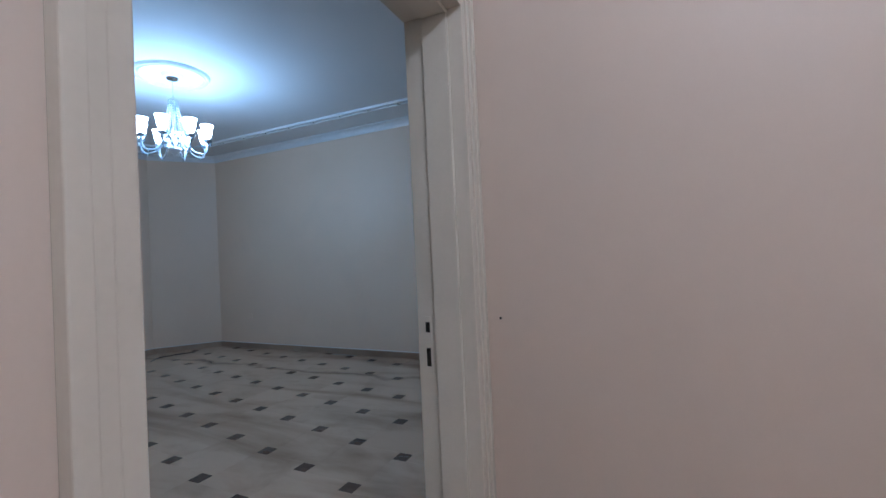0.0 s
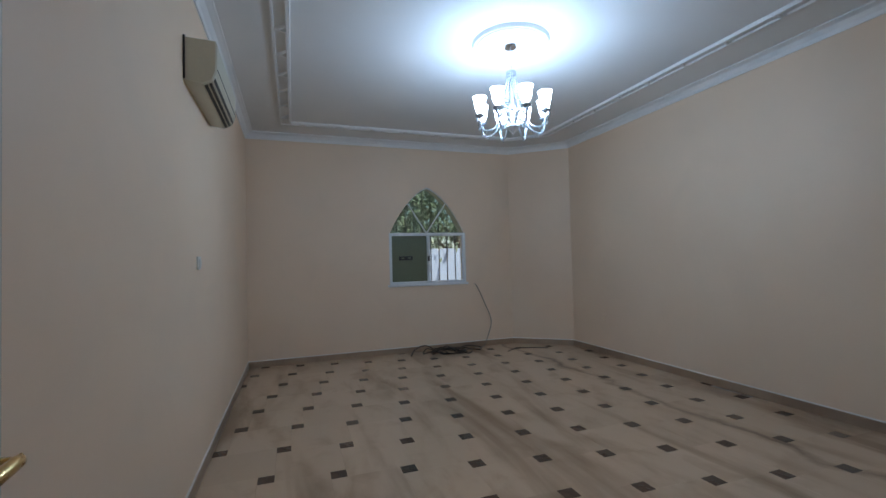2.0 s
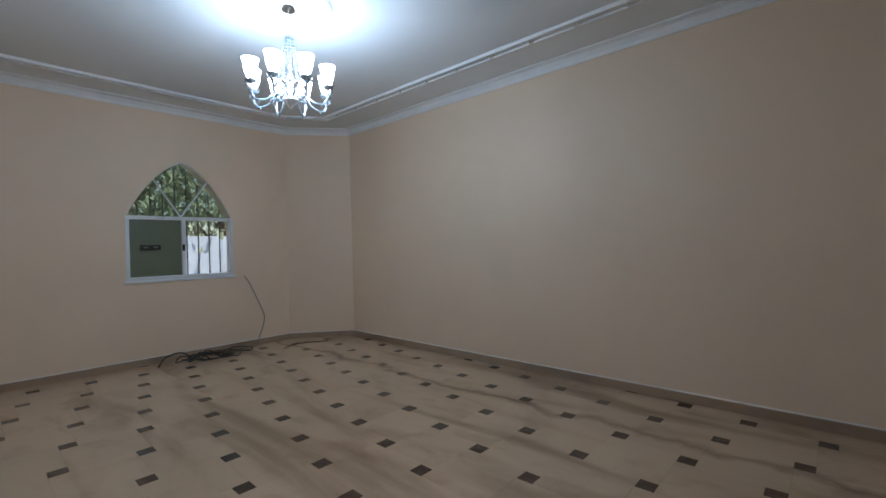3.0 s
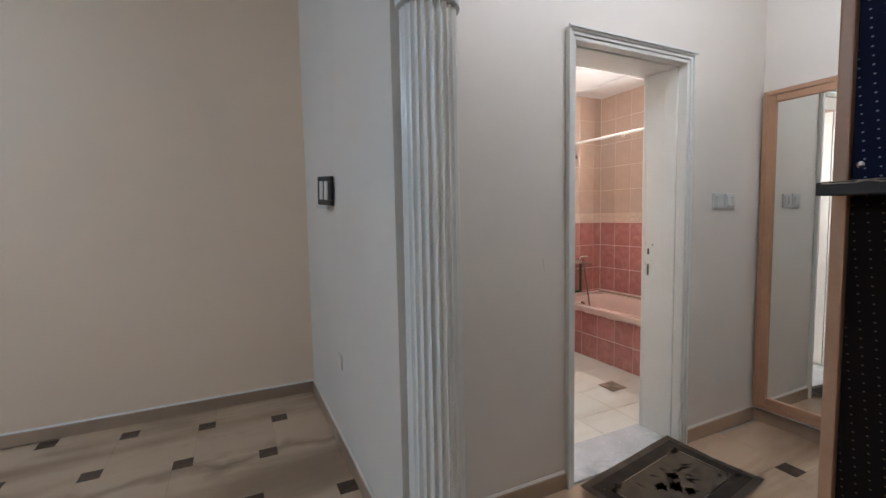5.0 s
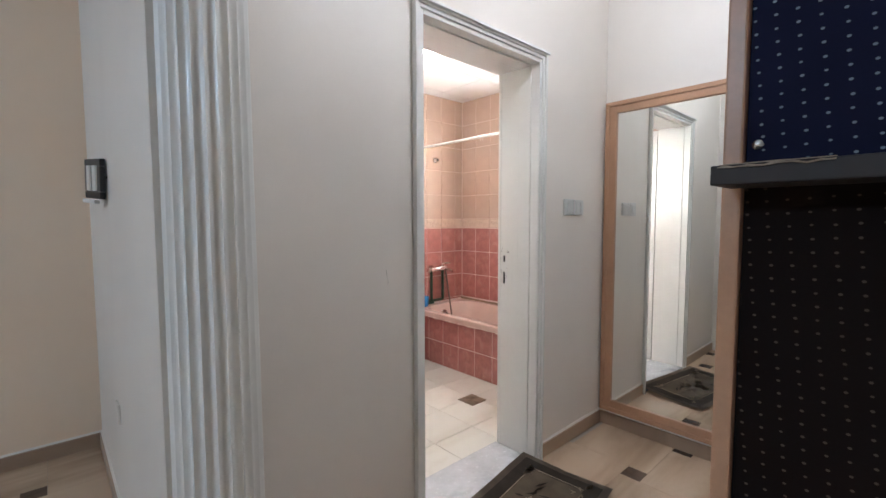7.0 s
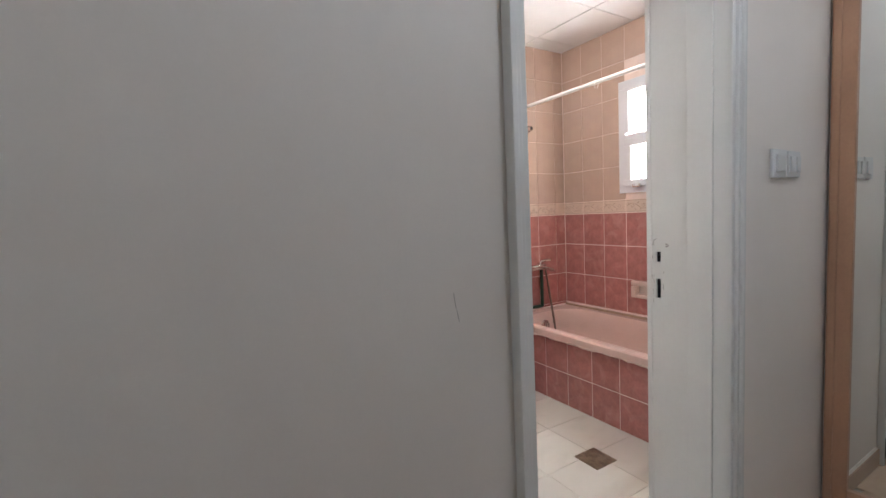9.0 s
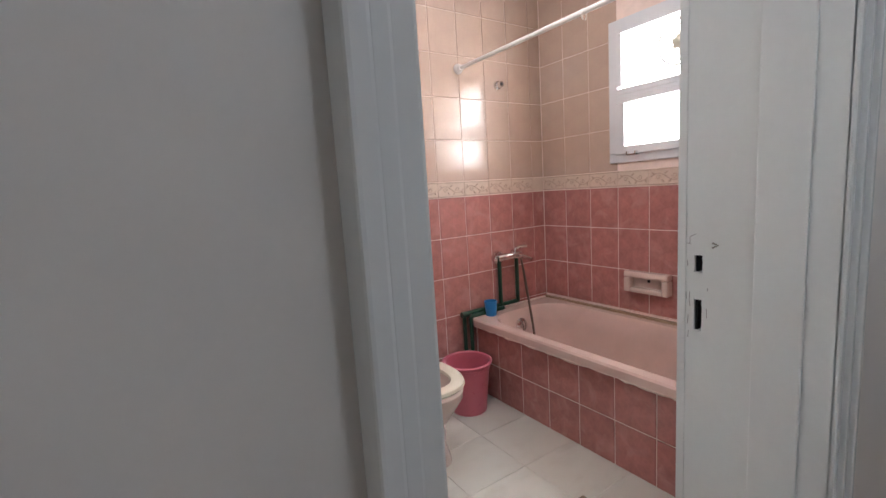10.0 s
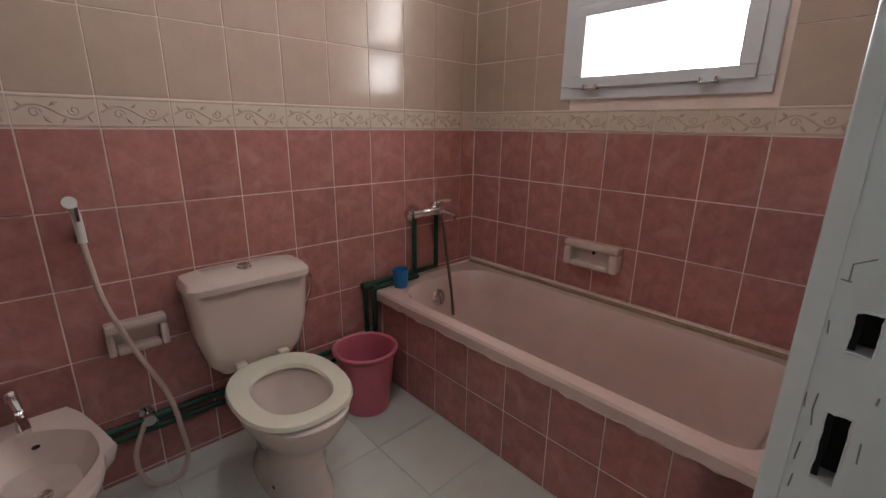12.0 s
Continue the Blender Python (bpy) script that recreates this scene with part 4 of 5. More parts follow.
plate("light_switch", pose(2.083, DY, 1.435), 0.1, 0.095, "white plastic light switch beside the bathroom door", 1, GREYPLASTIC)
plate("light_switch", pose(2.192, DY, 1.435), 0.095, 0.09, "white plastic switch with two rockers", 2, GREYPLASTIC)
plate("wall_socket", pose(0, 4.56, 0.55, 0, 0, -90), 0.085, 0.085, "off-white blank socket cover on the wall", 0, WHITE_WALL)
plate("light_switch", pose(-3.7, YA, 1.4, 0, 0, 180), 0.085, 0.085, "white plastic switch on the long wall", 1)
plate("wall_socket", pose(-5.57, YR, 0.52, 0, 0, 0), 0.085, 0.085, "off-white blank socket cover low on the wall", 0, WALL)


def loose_switch():
    root = thing("switch_box", pose(-0.024, 4.65, 1.535, 0, 4, -79.5), "black switch frame hanging loose from the wall", "switch")
    w, h = 0.1, 0.082
    bm = boxes(((-w, -0.02, -h), (w, 0, -h + 0.03)), ((-w, -0.02, h - 0.03), (w, 0, h)), ((-w, -0.02, -h + 0.0305), (-w + 0.04, 0, h - 0.0305)),
               ((w - 0.04, -0.02, -h + 0.0305), (w, 0, h - 0.0305)), ((-0.015, -0.02, -h + 0.0305), (0.015, 0, h - 0.0305)), bevel=0.004)
    part("frame", bm, BLACK, root)
    for x in (-0.036, 0.036):
        part("rocker", boxes(((x - 0.02, -0.026, -0.05), (x + 0.02, -0.004, 0.055)), bevel=0.004), WHITE, root)
    part("broken_cover", boxes(((-w, -0.03, -h - 0.02), (w * 0.6, -0.012, -h - 0.004)), bevel=0.003), GREYPLASTIC, root)
    part("switch_wire", tube(smooth_path([(0.08, 0.002, 0), (0.085, 0.008, 0.01), (0.09, 0.012, 0.0)], 4), 0.004, 6), WIRE, root)


loose_switch()


# ---- the lobby before the bathroom ----
def fluted_column():
    root = thing("column", pose(0.098, 3.46, 0), "white gloss fluted column with ringed capital", "column")
    part("base", lathe([(0.135, 0), (0.135, 0.05), (0.125, 0.055), (0.13, 0.075), (0.12, 0.095), (0.105, 0.1), (0.11, 0.115), (0.1, 0.13)], 40), GLOSS, root, "", True)
    part("shaft", lathe([(0.101, 0.13), (0.103, 0.3), (0.1, 1.2), (0.096, 2.06)], 192, None, None, 24, 0.009), GLOSS, root)
    part("capital", lathe([(0.094, 2.06), (0.108, 2.065), (0.11, 2.085), (0.1, 2.09), (0.1, 2.11), (0.115, 2.12), (0.135, 2.135), (0.14, 2.15), (0.15, 2.155), (0.152, 2.185), (0.14, 2.195), (0.14, 2.21)], 40), GLOSS, root, "", True)
    part("impost", boxes(((-0.097, -0.1, 2.21), (0.1, 0.0995, H)), bevel=0.004), WHITE_WALL, root)


fluted_column()


def tall_mirror():
    root = thing("wall_mirror", pose(2.52, 3.098, 0.1), "tall mirror in a varnished light wood frame", "mirror")
    w, h, f = 0.6, 2.005, 0.075
    for name, a, b in (("frame_side", (-w, 0), (-w + f, h)), ("frame_side", (w - f, 0), (w, h)), ("frame_rail", (-w + f + 0.0005, 0), (w - f - 0.0005, f)), ("frame_rail", (-w + f + 0.0005, h - f), (w - f - 0.0005, h))):
        bm = boxes(((-0.03, a[0], a[1]), (-0.001, b[0], b[1])), bevel=0.005)
        part(name, bm, WOOD, root)
    for a, b in (((-0.036, -w + 0.006, 0.006), (-0.028, -w + 0.03, h - 0.006)), ((-0.036, w - 0.03, 0.006), (-0.028, w - 0.006, h - 0.006)), ((-0.036, -w + 0.0305, 0.006), (-0.028, w - 0.0305, 0.03)), ((-0.036, -w + 0.0305, h - 0.03), (-0.028, w - 0.0305, h - 0.006))):
        part("outer_bead", boxes((a, b), bevel=0.003), WOOD, root)
    part("mirror_glass", boxes(((-0.016, -w + f - 0.004, f - 0.004), (-0.006, w - f + 0.004, h - f + 0.004))), MIRROR, root)


tall_mirror()


def wardrobe():
    root = thing("wardrobe", pose(0.445, 2.03, 0), "tall wardrobe with dotted navy lining and wood edging", "wardrobe")
    part("side_panel", boxes(((0.0, 0, 1.4135), (0.02, 0.43, 2.45))), NAVY, root, "navy lining with small white dots")
    # lower half carries the shelf's shade in its colour
    part("side_panel", boxes(((0.0, 0, 0), (0.02, 0.43, 1.413))), SHADEDCLOTH, root, "lining with small pale dots, shelf shade painted in blackish brown")
    part("edge_strip", boxes(((-0.012, 0.4305, 0), (0.03, 0.452, 2.45)), bevel=0.003), WOOD, root)
    part("body", boxes(((0.0205, 0, 0.0), (1.1, 0.43, 2.45))), DARKWOOD, root)
    part("edge_strip", boxes(((1.09, 0.4305, 0), (1.12, 0.46, 2.45)), bevel=0.003), WOOD, root)
    sh = part("shelf", boxes(((-0.085, 0.0, 1.398), (-0.0005, 0.444, 1.42)), bevel=0.002), DARKWOOD, root, "dark chipped shelf board")
    bm = bmesh.new()
    rnd = random.Random(3)
    lo = [(-0.0875, 0.437 - i * 0.011, 1.4205 - (0.003 + 0.003 * rnd.random())) for i in range(10)]
    hi = [(-0.0855 + 0.006 * rnd.random(), 0.437 - i * 0.011, 1.4212) for i in range(10)]
    a, b = [bm.verts.new(p) for p in lo], [bm.verts.new(p) for p in hi]
    for i in range(9):
        bm.faces.new((a[i], a[i + 1], b[i + 1], b[i]))
    bmesh.ops.solidify(bm, geom=bm.faces[:], thickness=0.001)
    part("chipped_edge", bm, CHIP, sh, "bare chipped board edge")
    part("screw", lathe([(0.006, 0), (0.006, 0.002), (0.003, 0.004)], 12, None, pose(-0.0, 0.418, 1.45, 0, -90, 0)), CHROME, root, "", True)


wardrobe()


def door_mat():
    root = thing("door_mat", pose(1.395, 3.46, 0.006, 0, 0, 9), "dark patterned mat lying askew before the bathroom", "rug")

    def sheet(w, d, z0, z1, seed):
        bm = bmesh.new()
        nx, ny = 24, 14
        rnd = random.Random(seed)
        vs = {}
        for i in range(nx + 1):
            for j in range(ny + 1):
                x, y = (i / nx - 0.5) * w, (j / ny - 0.5) * d
                lift = 0.004 * noise.noise((x * 5, y * 5, 1)) + (0.02 * max(0, (y + 0.02) / 0.25) if y > 0 else 0)
                vs[i, j] = bm.verts.new((x, y, z1 + lift + 0.002))
        for i in range(nx):
            for j in range(ny):
                bm.faces.new((vs[i, j], vs[i + 1, j], vs[i + 1, j + 1], vs[i, j + 1]))
        bmesh.ops.solidify(bm, geom=bm.faces[:], thickness=z1 - z0)
        return bm
    part("hem", sheet(0.82, 0.5, 0, 0.007, 1), MATHEM, root, "grey-brown turned hem")
    part("border", sheet(0.745, 0.425, 0.0072, 0.0092, 1), MATEDGE, root, "dark brown woven border")
    part("field", sheet(0.6, 0.28, 0.0094, 0.0115, 2), MATBASE, root)

    bm = bmesh.new()
    for a, b in (((-0.305, -0.146), (0.305, -0.141)), ((-0.305, 0.141), (0.305, 0.146)), ((-0.305, -0.1405), (-0.3, 0.1405)), ((0.3, -0.1405), (0.305, 0.1405))):
        for k in range(14):
            p, q = (k / 14, (k + 1) / 14) if b[0] - a[0] > 0.1 else (0, 1)
            if q == 1 and k:
                continue
            x0, x1 = a[0] + (b[0] - a[0]) * p, a[0] + (b[0] - a[0]) * q
            lift = lambda x, y: 0.0135 + (0.02 * max(0, (y + 0.02) / 0.25) if y > 0 else 0)
            bm.faces.new([bm.verts.new((x, y, lift(x, y))) for x, y in ((x0, a[1]), (x1, a[1]), (x1, b[1]), (x0, b[1]))])
    bmesh.ops.solidify(bm, geom=bm.faces[:], thickness=0.002)
    part("border_line", bm, MATPALE, root, "thin pale woven line")

    def petal(bm, x, y, r, a, l):
        z = 0.018 + (0.02 * max(0, (y + 0.02) / 0.25) if y > 0 else 0)
        pts = [(0, 0), (l * 0.4, r), (l, 0), (l * 0.4, -r)]
        vs = [bm.verts.new((x + px * math.cos(a) - py * math.sin(a), y + px * math.sin(a) + py * math.cos(a), z)) for px, py in pts]
        bm.faces.new(vs)
    rnd = random.Random(8)
    bm = bmesh.new()
    for cx, cy, n, l in ((-0.02, -0.02, 9, 0.06), (0.05, 0.03, 7, 0.045), (-0.08, 0.02, 6, 0.05), (0.0, -0.08, 6, 0.04)):
        for k in range(n):
            petal(bm, cx, cy, 0.012, 6.28 * k / n + rnd.random() * 0.4, l * rnd.uniform(0.6, 1))
    for sx in (-1, 1):
        for sy in (-1, 1):
            for k in range(7):
                petal(bm, sx * 0.29 + rnd.uniform(-0.04, 0.04), sy * 0.14 + rnd.uniform(-0.025, 0.025), 0.007, rnd.uniform(0, 6.28), 0.04)
    bmesh.ops.solidify(bm, geom=bm.faces[:], thickness=0.0015)
    tagged(part("flower_pattern", bm, MATPALE, root, "pale woven flowers"), kind="stuff")
    bm = bmesh.new()
    for k in range(12):
        petal(bm, rnd.uniform(-0.2, 0.2), rnd.uniform(-0.12, 0.12), 0.008, rnd.uniform(0, 6.28), rnd.uniform(0.04, 0.09))
    bmesh.ops.solidify(bm, geom=bm.faces[:], thickness=0.001)
    bmesh.ops.translate(bm, verts=bm.verts[:], vec=(0, 0, -0.002))
    tagged(part("leaf_pattern", bm, MATEDGE, root, "dark woven leaves"), kind="stuff")


door_mat()


def ceiling_lamp(x, y, z, watts, color):
    root = thing("offview_ceiling_light", pose(x, y, z), "round white ceiling light placed out of view", "ceiling light", "ceiling lights")
    part("base", lathe([(0.16, -0.03), (0.165, -0.01), (0.16, 0)], 32), WHITE, root, "", True)
    part("diffuser", lathe([(0.02, -0.075), (0.09, -0.065), (0.14, -0.045), (0.155, -0.0305)], 32), BULB, root, "lit opal diffuser", True)
    lamp("offview_ceiling_bulb", 'POINT', watts, color, pose(x, y, z - 0.16), 0.09)


# lobby: unseen lamp added to brighten its walls
ceiling_lamp(1.25, 2.75, H, LOBBY_FILL_WATTS, (0.85, 0.93, 1.0))
# corridor: assumed lamp, never in view, that lights the hall walls
ceiling_lamp(1.2, 0.2, H, CORRIDOR_FILL_WATTS, (1.0, 0.93, 0.86))
ceiling_lamp(1.83, 4.72, 2.62, BATH_WATTS, (1.0, 0.94, 0.88))


# ---- bathroom ----
def bathtub():
    root = thing("bathtub", pose(0, 0, 0), "pale pink enamelled bathtub behind a tiled apron", "bathtub")
    x0, x1, y0, y1, top = 2.44, 3.178, 3.985, 5.688, 0.50
    cx, cy, w, d = (x0 + x1) / 2, (y0 + y1) / 2, x1 - x0, y1 - y0
    n = 8

    def ring(wi, di, r, z, oy=0.0, tail=None):
        return rounded(cx, cy + oy, wi, di, r, z, n, tail)
    secs = [ring(w - 0.02, d - 0.02, 0.01, top - 0.05), ring(w, d, 0.012, top - 0.045), ring(w, d, 0.012, top - 0.01), ring(w - 0.016, d - 0.016, 0.012, top),
            ring(w - 0.13, d - 0.15, 0.19, top - 0.002, -0.025, 0.1), ring(w - 0.15, d - 0.17, 0.19, top - 0.015, -0.025, 0.1), ring(w - 0.18, d - 0.21, 0.18, top - 0.12, -0.025, 0.1), ring(w - 0.22, d - 0.3, 0.17, top - 0.3, -0.02, 0.1), ring(w - 0.27, d - 0.4, 0.14, top - 0.37, -0.02, 0.1), ring(w - 0.38, d - 0.56, 0.1, top - 0.4, -0.02, 0.08)]
    part("tub_shell", loft(secs, True), PINKTUB, root, "", True)
    part("tub_seal", boxes(((3.152, 3.99, top), (3.179, 5.688, top + 0.014)), bevel=0.004), STAINED, root, "brown stained sealant behind the tub")
    part("tub_seal", boxes(((2.46, 5.672, top), (3.1515, 5.689, top + 0.01)), ((3.17, 3.99, top + 0.0145), (3.179, 5.688, top + 0.024)), bevel=0.003), TGROUT, root, "pale grout line above the sealant")
    part("apron_wall", boxes(((2.474, 3.985, 0.002), (2.53, 5.69, top - 0.052))), TGROUT, root)
    bm = lathe([(0.046, 0), (0.046, 0.012), (0.036, 0.02), (0.01, 0.022)], 24, None, pose(2.79, 5.563, 0.395, 80, 0, 0))
    part("overflow_cap", bm, CHROME, root, "chrome overflow cap", True)
    # rough mortar bead below the rim
    rnd = random.Random(5)
    pts = [(2.462 + rnd.uniform(-0.004, 0.003), 4.0 + i * 0.04, top - 0.052 + rnd.uniform(-0.006, 0.004)) for i in range(42)]
    part("mortar_bead", tube(pts, 0.011, 6), TGROUT, root, "uneven pale mortar bead", True)
    return root


tub = bathtub()


def toilet():
    root = thing("toilet", pose(1.815, 5.69, 0.0), "pale pink ceramic toilet with an ivory plastic seat", "toilet")

    def ov(w, l, y, z, sq=2.4, n=32):
        out = []
        for i in range(n):
            a = 2 * math.pi * i / n
            c, s = math.cos(a), math.sin(a)
            out.append((w / 2 * math.copysign(abs(c) ** (2 / sq), c), y + l / 2 * math.copysign(abs(s) ** (2 / sq), s), z))
        return out
    part("pedestal", loft([ov(0.22, 0.42, -0.38, 0, 3), ov(0.215, 0.41, -0.38, 0.03, 3), ov(0.19, 0.36, -0.385, 0.1, 2.6), ov(0.2, 0.36, -0.39, 0.2, 2.4), ov(0.28, 0.44, -0.42, 0.29, 2.2), ov(0.345, 0.49, -0.44, 0.36, 2.2), ov(0.35, 0.5, -0.44, 0.395, 2.2),
                           ov(0.34, 0.48, -0.44, 0.4, 2.2), ov(0.26, 0.34, -0.45, 0.398, 2.1), ov(0.24, 0.32, -0.45, 0.37, 2.1), ov(0.17, 0.22, -0.45, 0.27, 2), ov(0.07, 0.1, -0.43, 0.22, 2)]), CERAMIC, root, "", True)
    # seat ring
    ri = [ov(0.25, 0.315, -0.45, 0.404), ov(0.24, 0.305, -0.45, 0.412), ov(0.25, 0.32, -0.45, 0.425), ov(0.32, 0.41, -0.44, 0.43), ov(0.372, 0.47, -0.435, 0.425), ov(0.382, 0.48, -0.435, 0.412), ov(0.37, 0.468, -0.435, 0.404)]
    bm = bmesh.new()
    rings = [[bm.verts.new(p) for p in s] for s in ri]
    for p, q in zip(rings, rings[1:] + rings[:1]):
        for i in range(32):
            bm.faces.new((p[i], p[(i + 1) % 32], q[(i + 1) % 32], q[i]))
    part("seat", bm, SEAT, root, "ivory plastic seat ring", True)
    for x in (-0.08, 0.08):
        part("seat_hinge", boxes(((x - 0.02, -0.215, 0.402), (x + 0.02, -0.185, 0.438)), bevel=0.006), SEAT, root)
    part("bolt_cap", lathe([(0.008, 0), (0.006, 0.004)], 10, None, pose(-0.098, -0.46, 0.07, 0, -90, 0)), BLACK, root)
    part("water", lathe([(0.06, 0.238), (0.06, 0.239)], 20, None, pose(0, -0.43, 0)), CLEAR, root)

    def tk(w, d, z, r=0.04):
        return rounded(0, -0.02 - d / 2, w, d, r, z, 5)
    part("cistern", loft([tk(0.2, 0.12, 0.38, 0.03), tk(0.28, 0.15, 0.392), tk(0.35, 0.165, 0.44), tk(0.405, 0.175, 0.55), tk(0.43, 0.18, 0.722)]), CERAMIC, root, "", True)
    part("cistern_lid", loft([tk(0.425, 0.188, 0.7225), tk(0.44, 0.196, 0.727), tk(0.44, 0.196, 0.75), tk(0.42, 0.176, 0.767), tk(0.3, 0.1, 0.773)]), CERAMIC, root, "", True)
    part("flush_button", lathe([(0.026, 0.768), (0.026, 0.777), (0.021, 0.778), (0.021, 0.787), (0.005, 0.79)], 20, None, pose(0, -0.11, 0)), CHROME, root, "", True)
    part("supply_hose", tube(smooth_path([(0.21, -0.1, 0.68), (0.27, -0.05, 0.68), (0.3, -0.03, 0.62), (0.24, -0.03, 0.45), (0.215, -0.025, 0.3), (0.22, -0.03, 0.25)], 6), 0.0065, 7), CHROME, root, "thin braided supply hose", True)


toilet()


def bidet_basin():
    root = thing("bidet", pose(1.155, 5.69, 0.006), "pale pink ceramic bidet with a broken rim", "bidet")
    rnd = random.Random(2)
    rim = [(0.085, -0.012), (0.12, -0.09), (0.155, -0.22), (0.176, -0.315), (0.178, -0.335), (0.15, -0.36), (0.143, -0.42), (0.115, -0.49), (0.06, -0.55), (0.0, -0.575), (-0.06, -0.56), (-0.1, -0.51), (-0.125, -0.45)]
    rim += [(-0.118, -0.43), (-0.15, -0.41), (-0.142, -0.35), (-0.152, -0.28), (-0.13, -0.22), (-0.148, -0.19), (-0.16, -0.13), (-0.155, -0.06), (-0.1, -0.012)]
    rim = [(p[0], p[1]) for p in smooth_path([(x, y, 0.0) for x, y in rim], 3)]
    cx, cy = 0, -0.24

    n = len(rim)
    even = [(sum(rim[(i + d) % n][0] for d in range(-6, 7)) / 13, sum(rim[(i + d) % n][1] for d in range(-6, 7)) / 13) for i in range(n)]

    def sc(k, z):
        return [(cx + (x - cx) * k, cy + (y - cy) * k, z) for x, y in (rim if k > 0.9 else even)]
    part("bowl", loft([sc(0.35, 0.0), sc(0.34, 0.12), sc(0.6, 0.24), sc(0.93, 0.33), sc(1.0, 0.375), sc(0.985, 0.385), sc(0.86, 0.382), sc(0.8, 0.36), sc(0.55, 0.29), sc(0.2, 0.27)]), CERAMIC, root, "", True)
    part("drain", lathe([(0.024, 0.272), (0.022, 0.277), (0.014, 0.274), (0.012, 0.273)], 18, None, pose(0.0, -0.28, 0)), CHROME, root, "", True)
    part("overflow_hole", lathe([(0.01, 0.343), (0.01, 0.346)], 12, None, pose(0.0, -0.13, 0.0, 0, 0, 0)), HOLE, root)
    bm = lathe([(0.018, 0.384), (0.016, 0.41), (0.014, 0.43), (0.011, 0.44)], 14, None, pose(-0.02, -0.07, 0))
    tube([(-0.02, -0.075, 0.42), (-0.01, -0.12, 0.425), (-0.006, -0.15, 0.415)], 0.011, 10, bm)
    part("tap", bm, CHROME, root, "small chrome tap", True)
    part("tap_lever", tube([(-0.02, -0.06, 0.44), (-0.03, -0.03, 0.47), (-0.035, 0.0 - 0.005, 0.475)], 0.012, 8, None, 1.6), CHROME, root, "", True)


bidet_basin()


def hand_spray():
    root = thing("hand_spray", pose(1.37, 5.69, 0.932), "white hand spray on a long beige hose", "hand spray")
    part("holder", boxes(((-0.018, -0.035, -0.005), (0.018, 0, 0.03)), bevel=0.005), CHROME, root)
    bm = tube(smooth_path([(0, -0.04, 0.0), (0, -0.04, 0.06), (-0.004, -0.045, 0.1), (-0.012, -0.065, 0.128)], 4), 0.013, 10)
    lathe([(0.012, 0), (0.019, 0.01), (0.019, 0.02)], 12, bm, pose(-0.012, -0.055, 0.125, 70, 0, 0))
    part("spray_head", bm, WHITE, root, "", True)
    part("trigger", boxes(((-0.005, -0.066, 0.07), (0.005, -0.054, 0.115)), bevel=0.003), CHROME, root)
    part("hose", tube(smooth_path([(0, -0.04, 0.0), (0.005, -0.06, -0.07), (0.018, -0.1, -0.19), (0.07, -0.11, -0.37), (0.138, -0.11, -0.57), (0.162, -0.11, -0.75), (0.165, -0.11, -0.84), (0.13, -0.12, -0.905), (0.06, -0.115, -0.908), (0.02, -0.1, -0.86), (0.015, -0.09, -0.77), (0.055, -0.065, -0.685), (0.07, -0.05, -0.67)], 6), 0.0085, 8), HOSE, root, "", True)
    part("valve", lathe([(0.026, 0), (0.026, 0.015), (0.012, 0.02), (0.012, 0.05), (0.02, 0.052), (0.02, 0.07)], 14, None, pose(0.075, 0, -0.672, 90, 0, 0)), CHROME, root, "", True)


hand_spray()


def niche_holder(name, m, w, h, d, label, category):
    """A ceramic wall holder with a hollow front."""
    root = thing(name, m, label, category)
    bm = boxes(((-w / 2, -d, h * 0.72), (w / 2, 0, h)), ((-w / 2, -d, 0), (-w / 2 + w * 0.14, 0, h * 0.715)), ((w / 2 - w * 0.14, -d, 0), (w / 2, 0, h * 0.715)), ((-w / 2 + w * 0.145, -d, 0), (w / 2 - w * 0.145, 0, h * 0.22)), bevel=0.012)
    part("holder_body", bm, CERAMIC, root)
    part("holder_back", boxes(((-w / 2 + w * 0.14, -0.012, h * 0.2), (w / 2 - w * 0.14, 0, h * 0.73))), CERAMIC, root)
    return root


niche_holder("paper_holder", pose(1.462, 5.69, 0.53), 0.182, 0.113, 0.06, "pale ceramic paper holder on the rose tiles", "paper holder")
soap = niche_holder("soap_dish", pose(3.18, 4.882, 0.656, 0, 0, -90), 0.27, 0.125, 0.06, "pale ceramic soap dish above the bathtub", "soap dish")
part("soap_hole", lathe([(0.009, 0), (0.009, 0.003)], 10, None, pose(0, -0.012, 0.07, 90, 0, 0)), BLACK, soap)


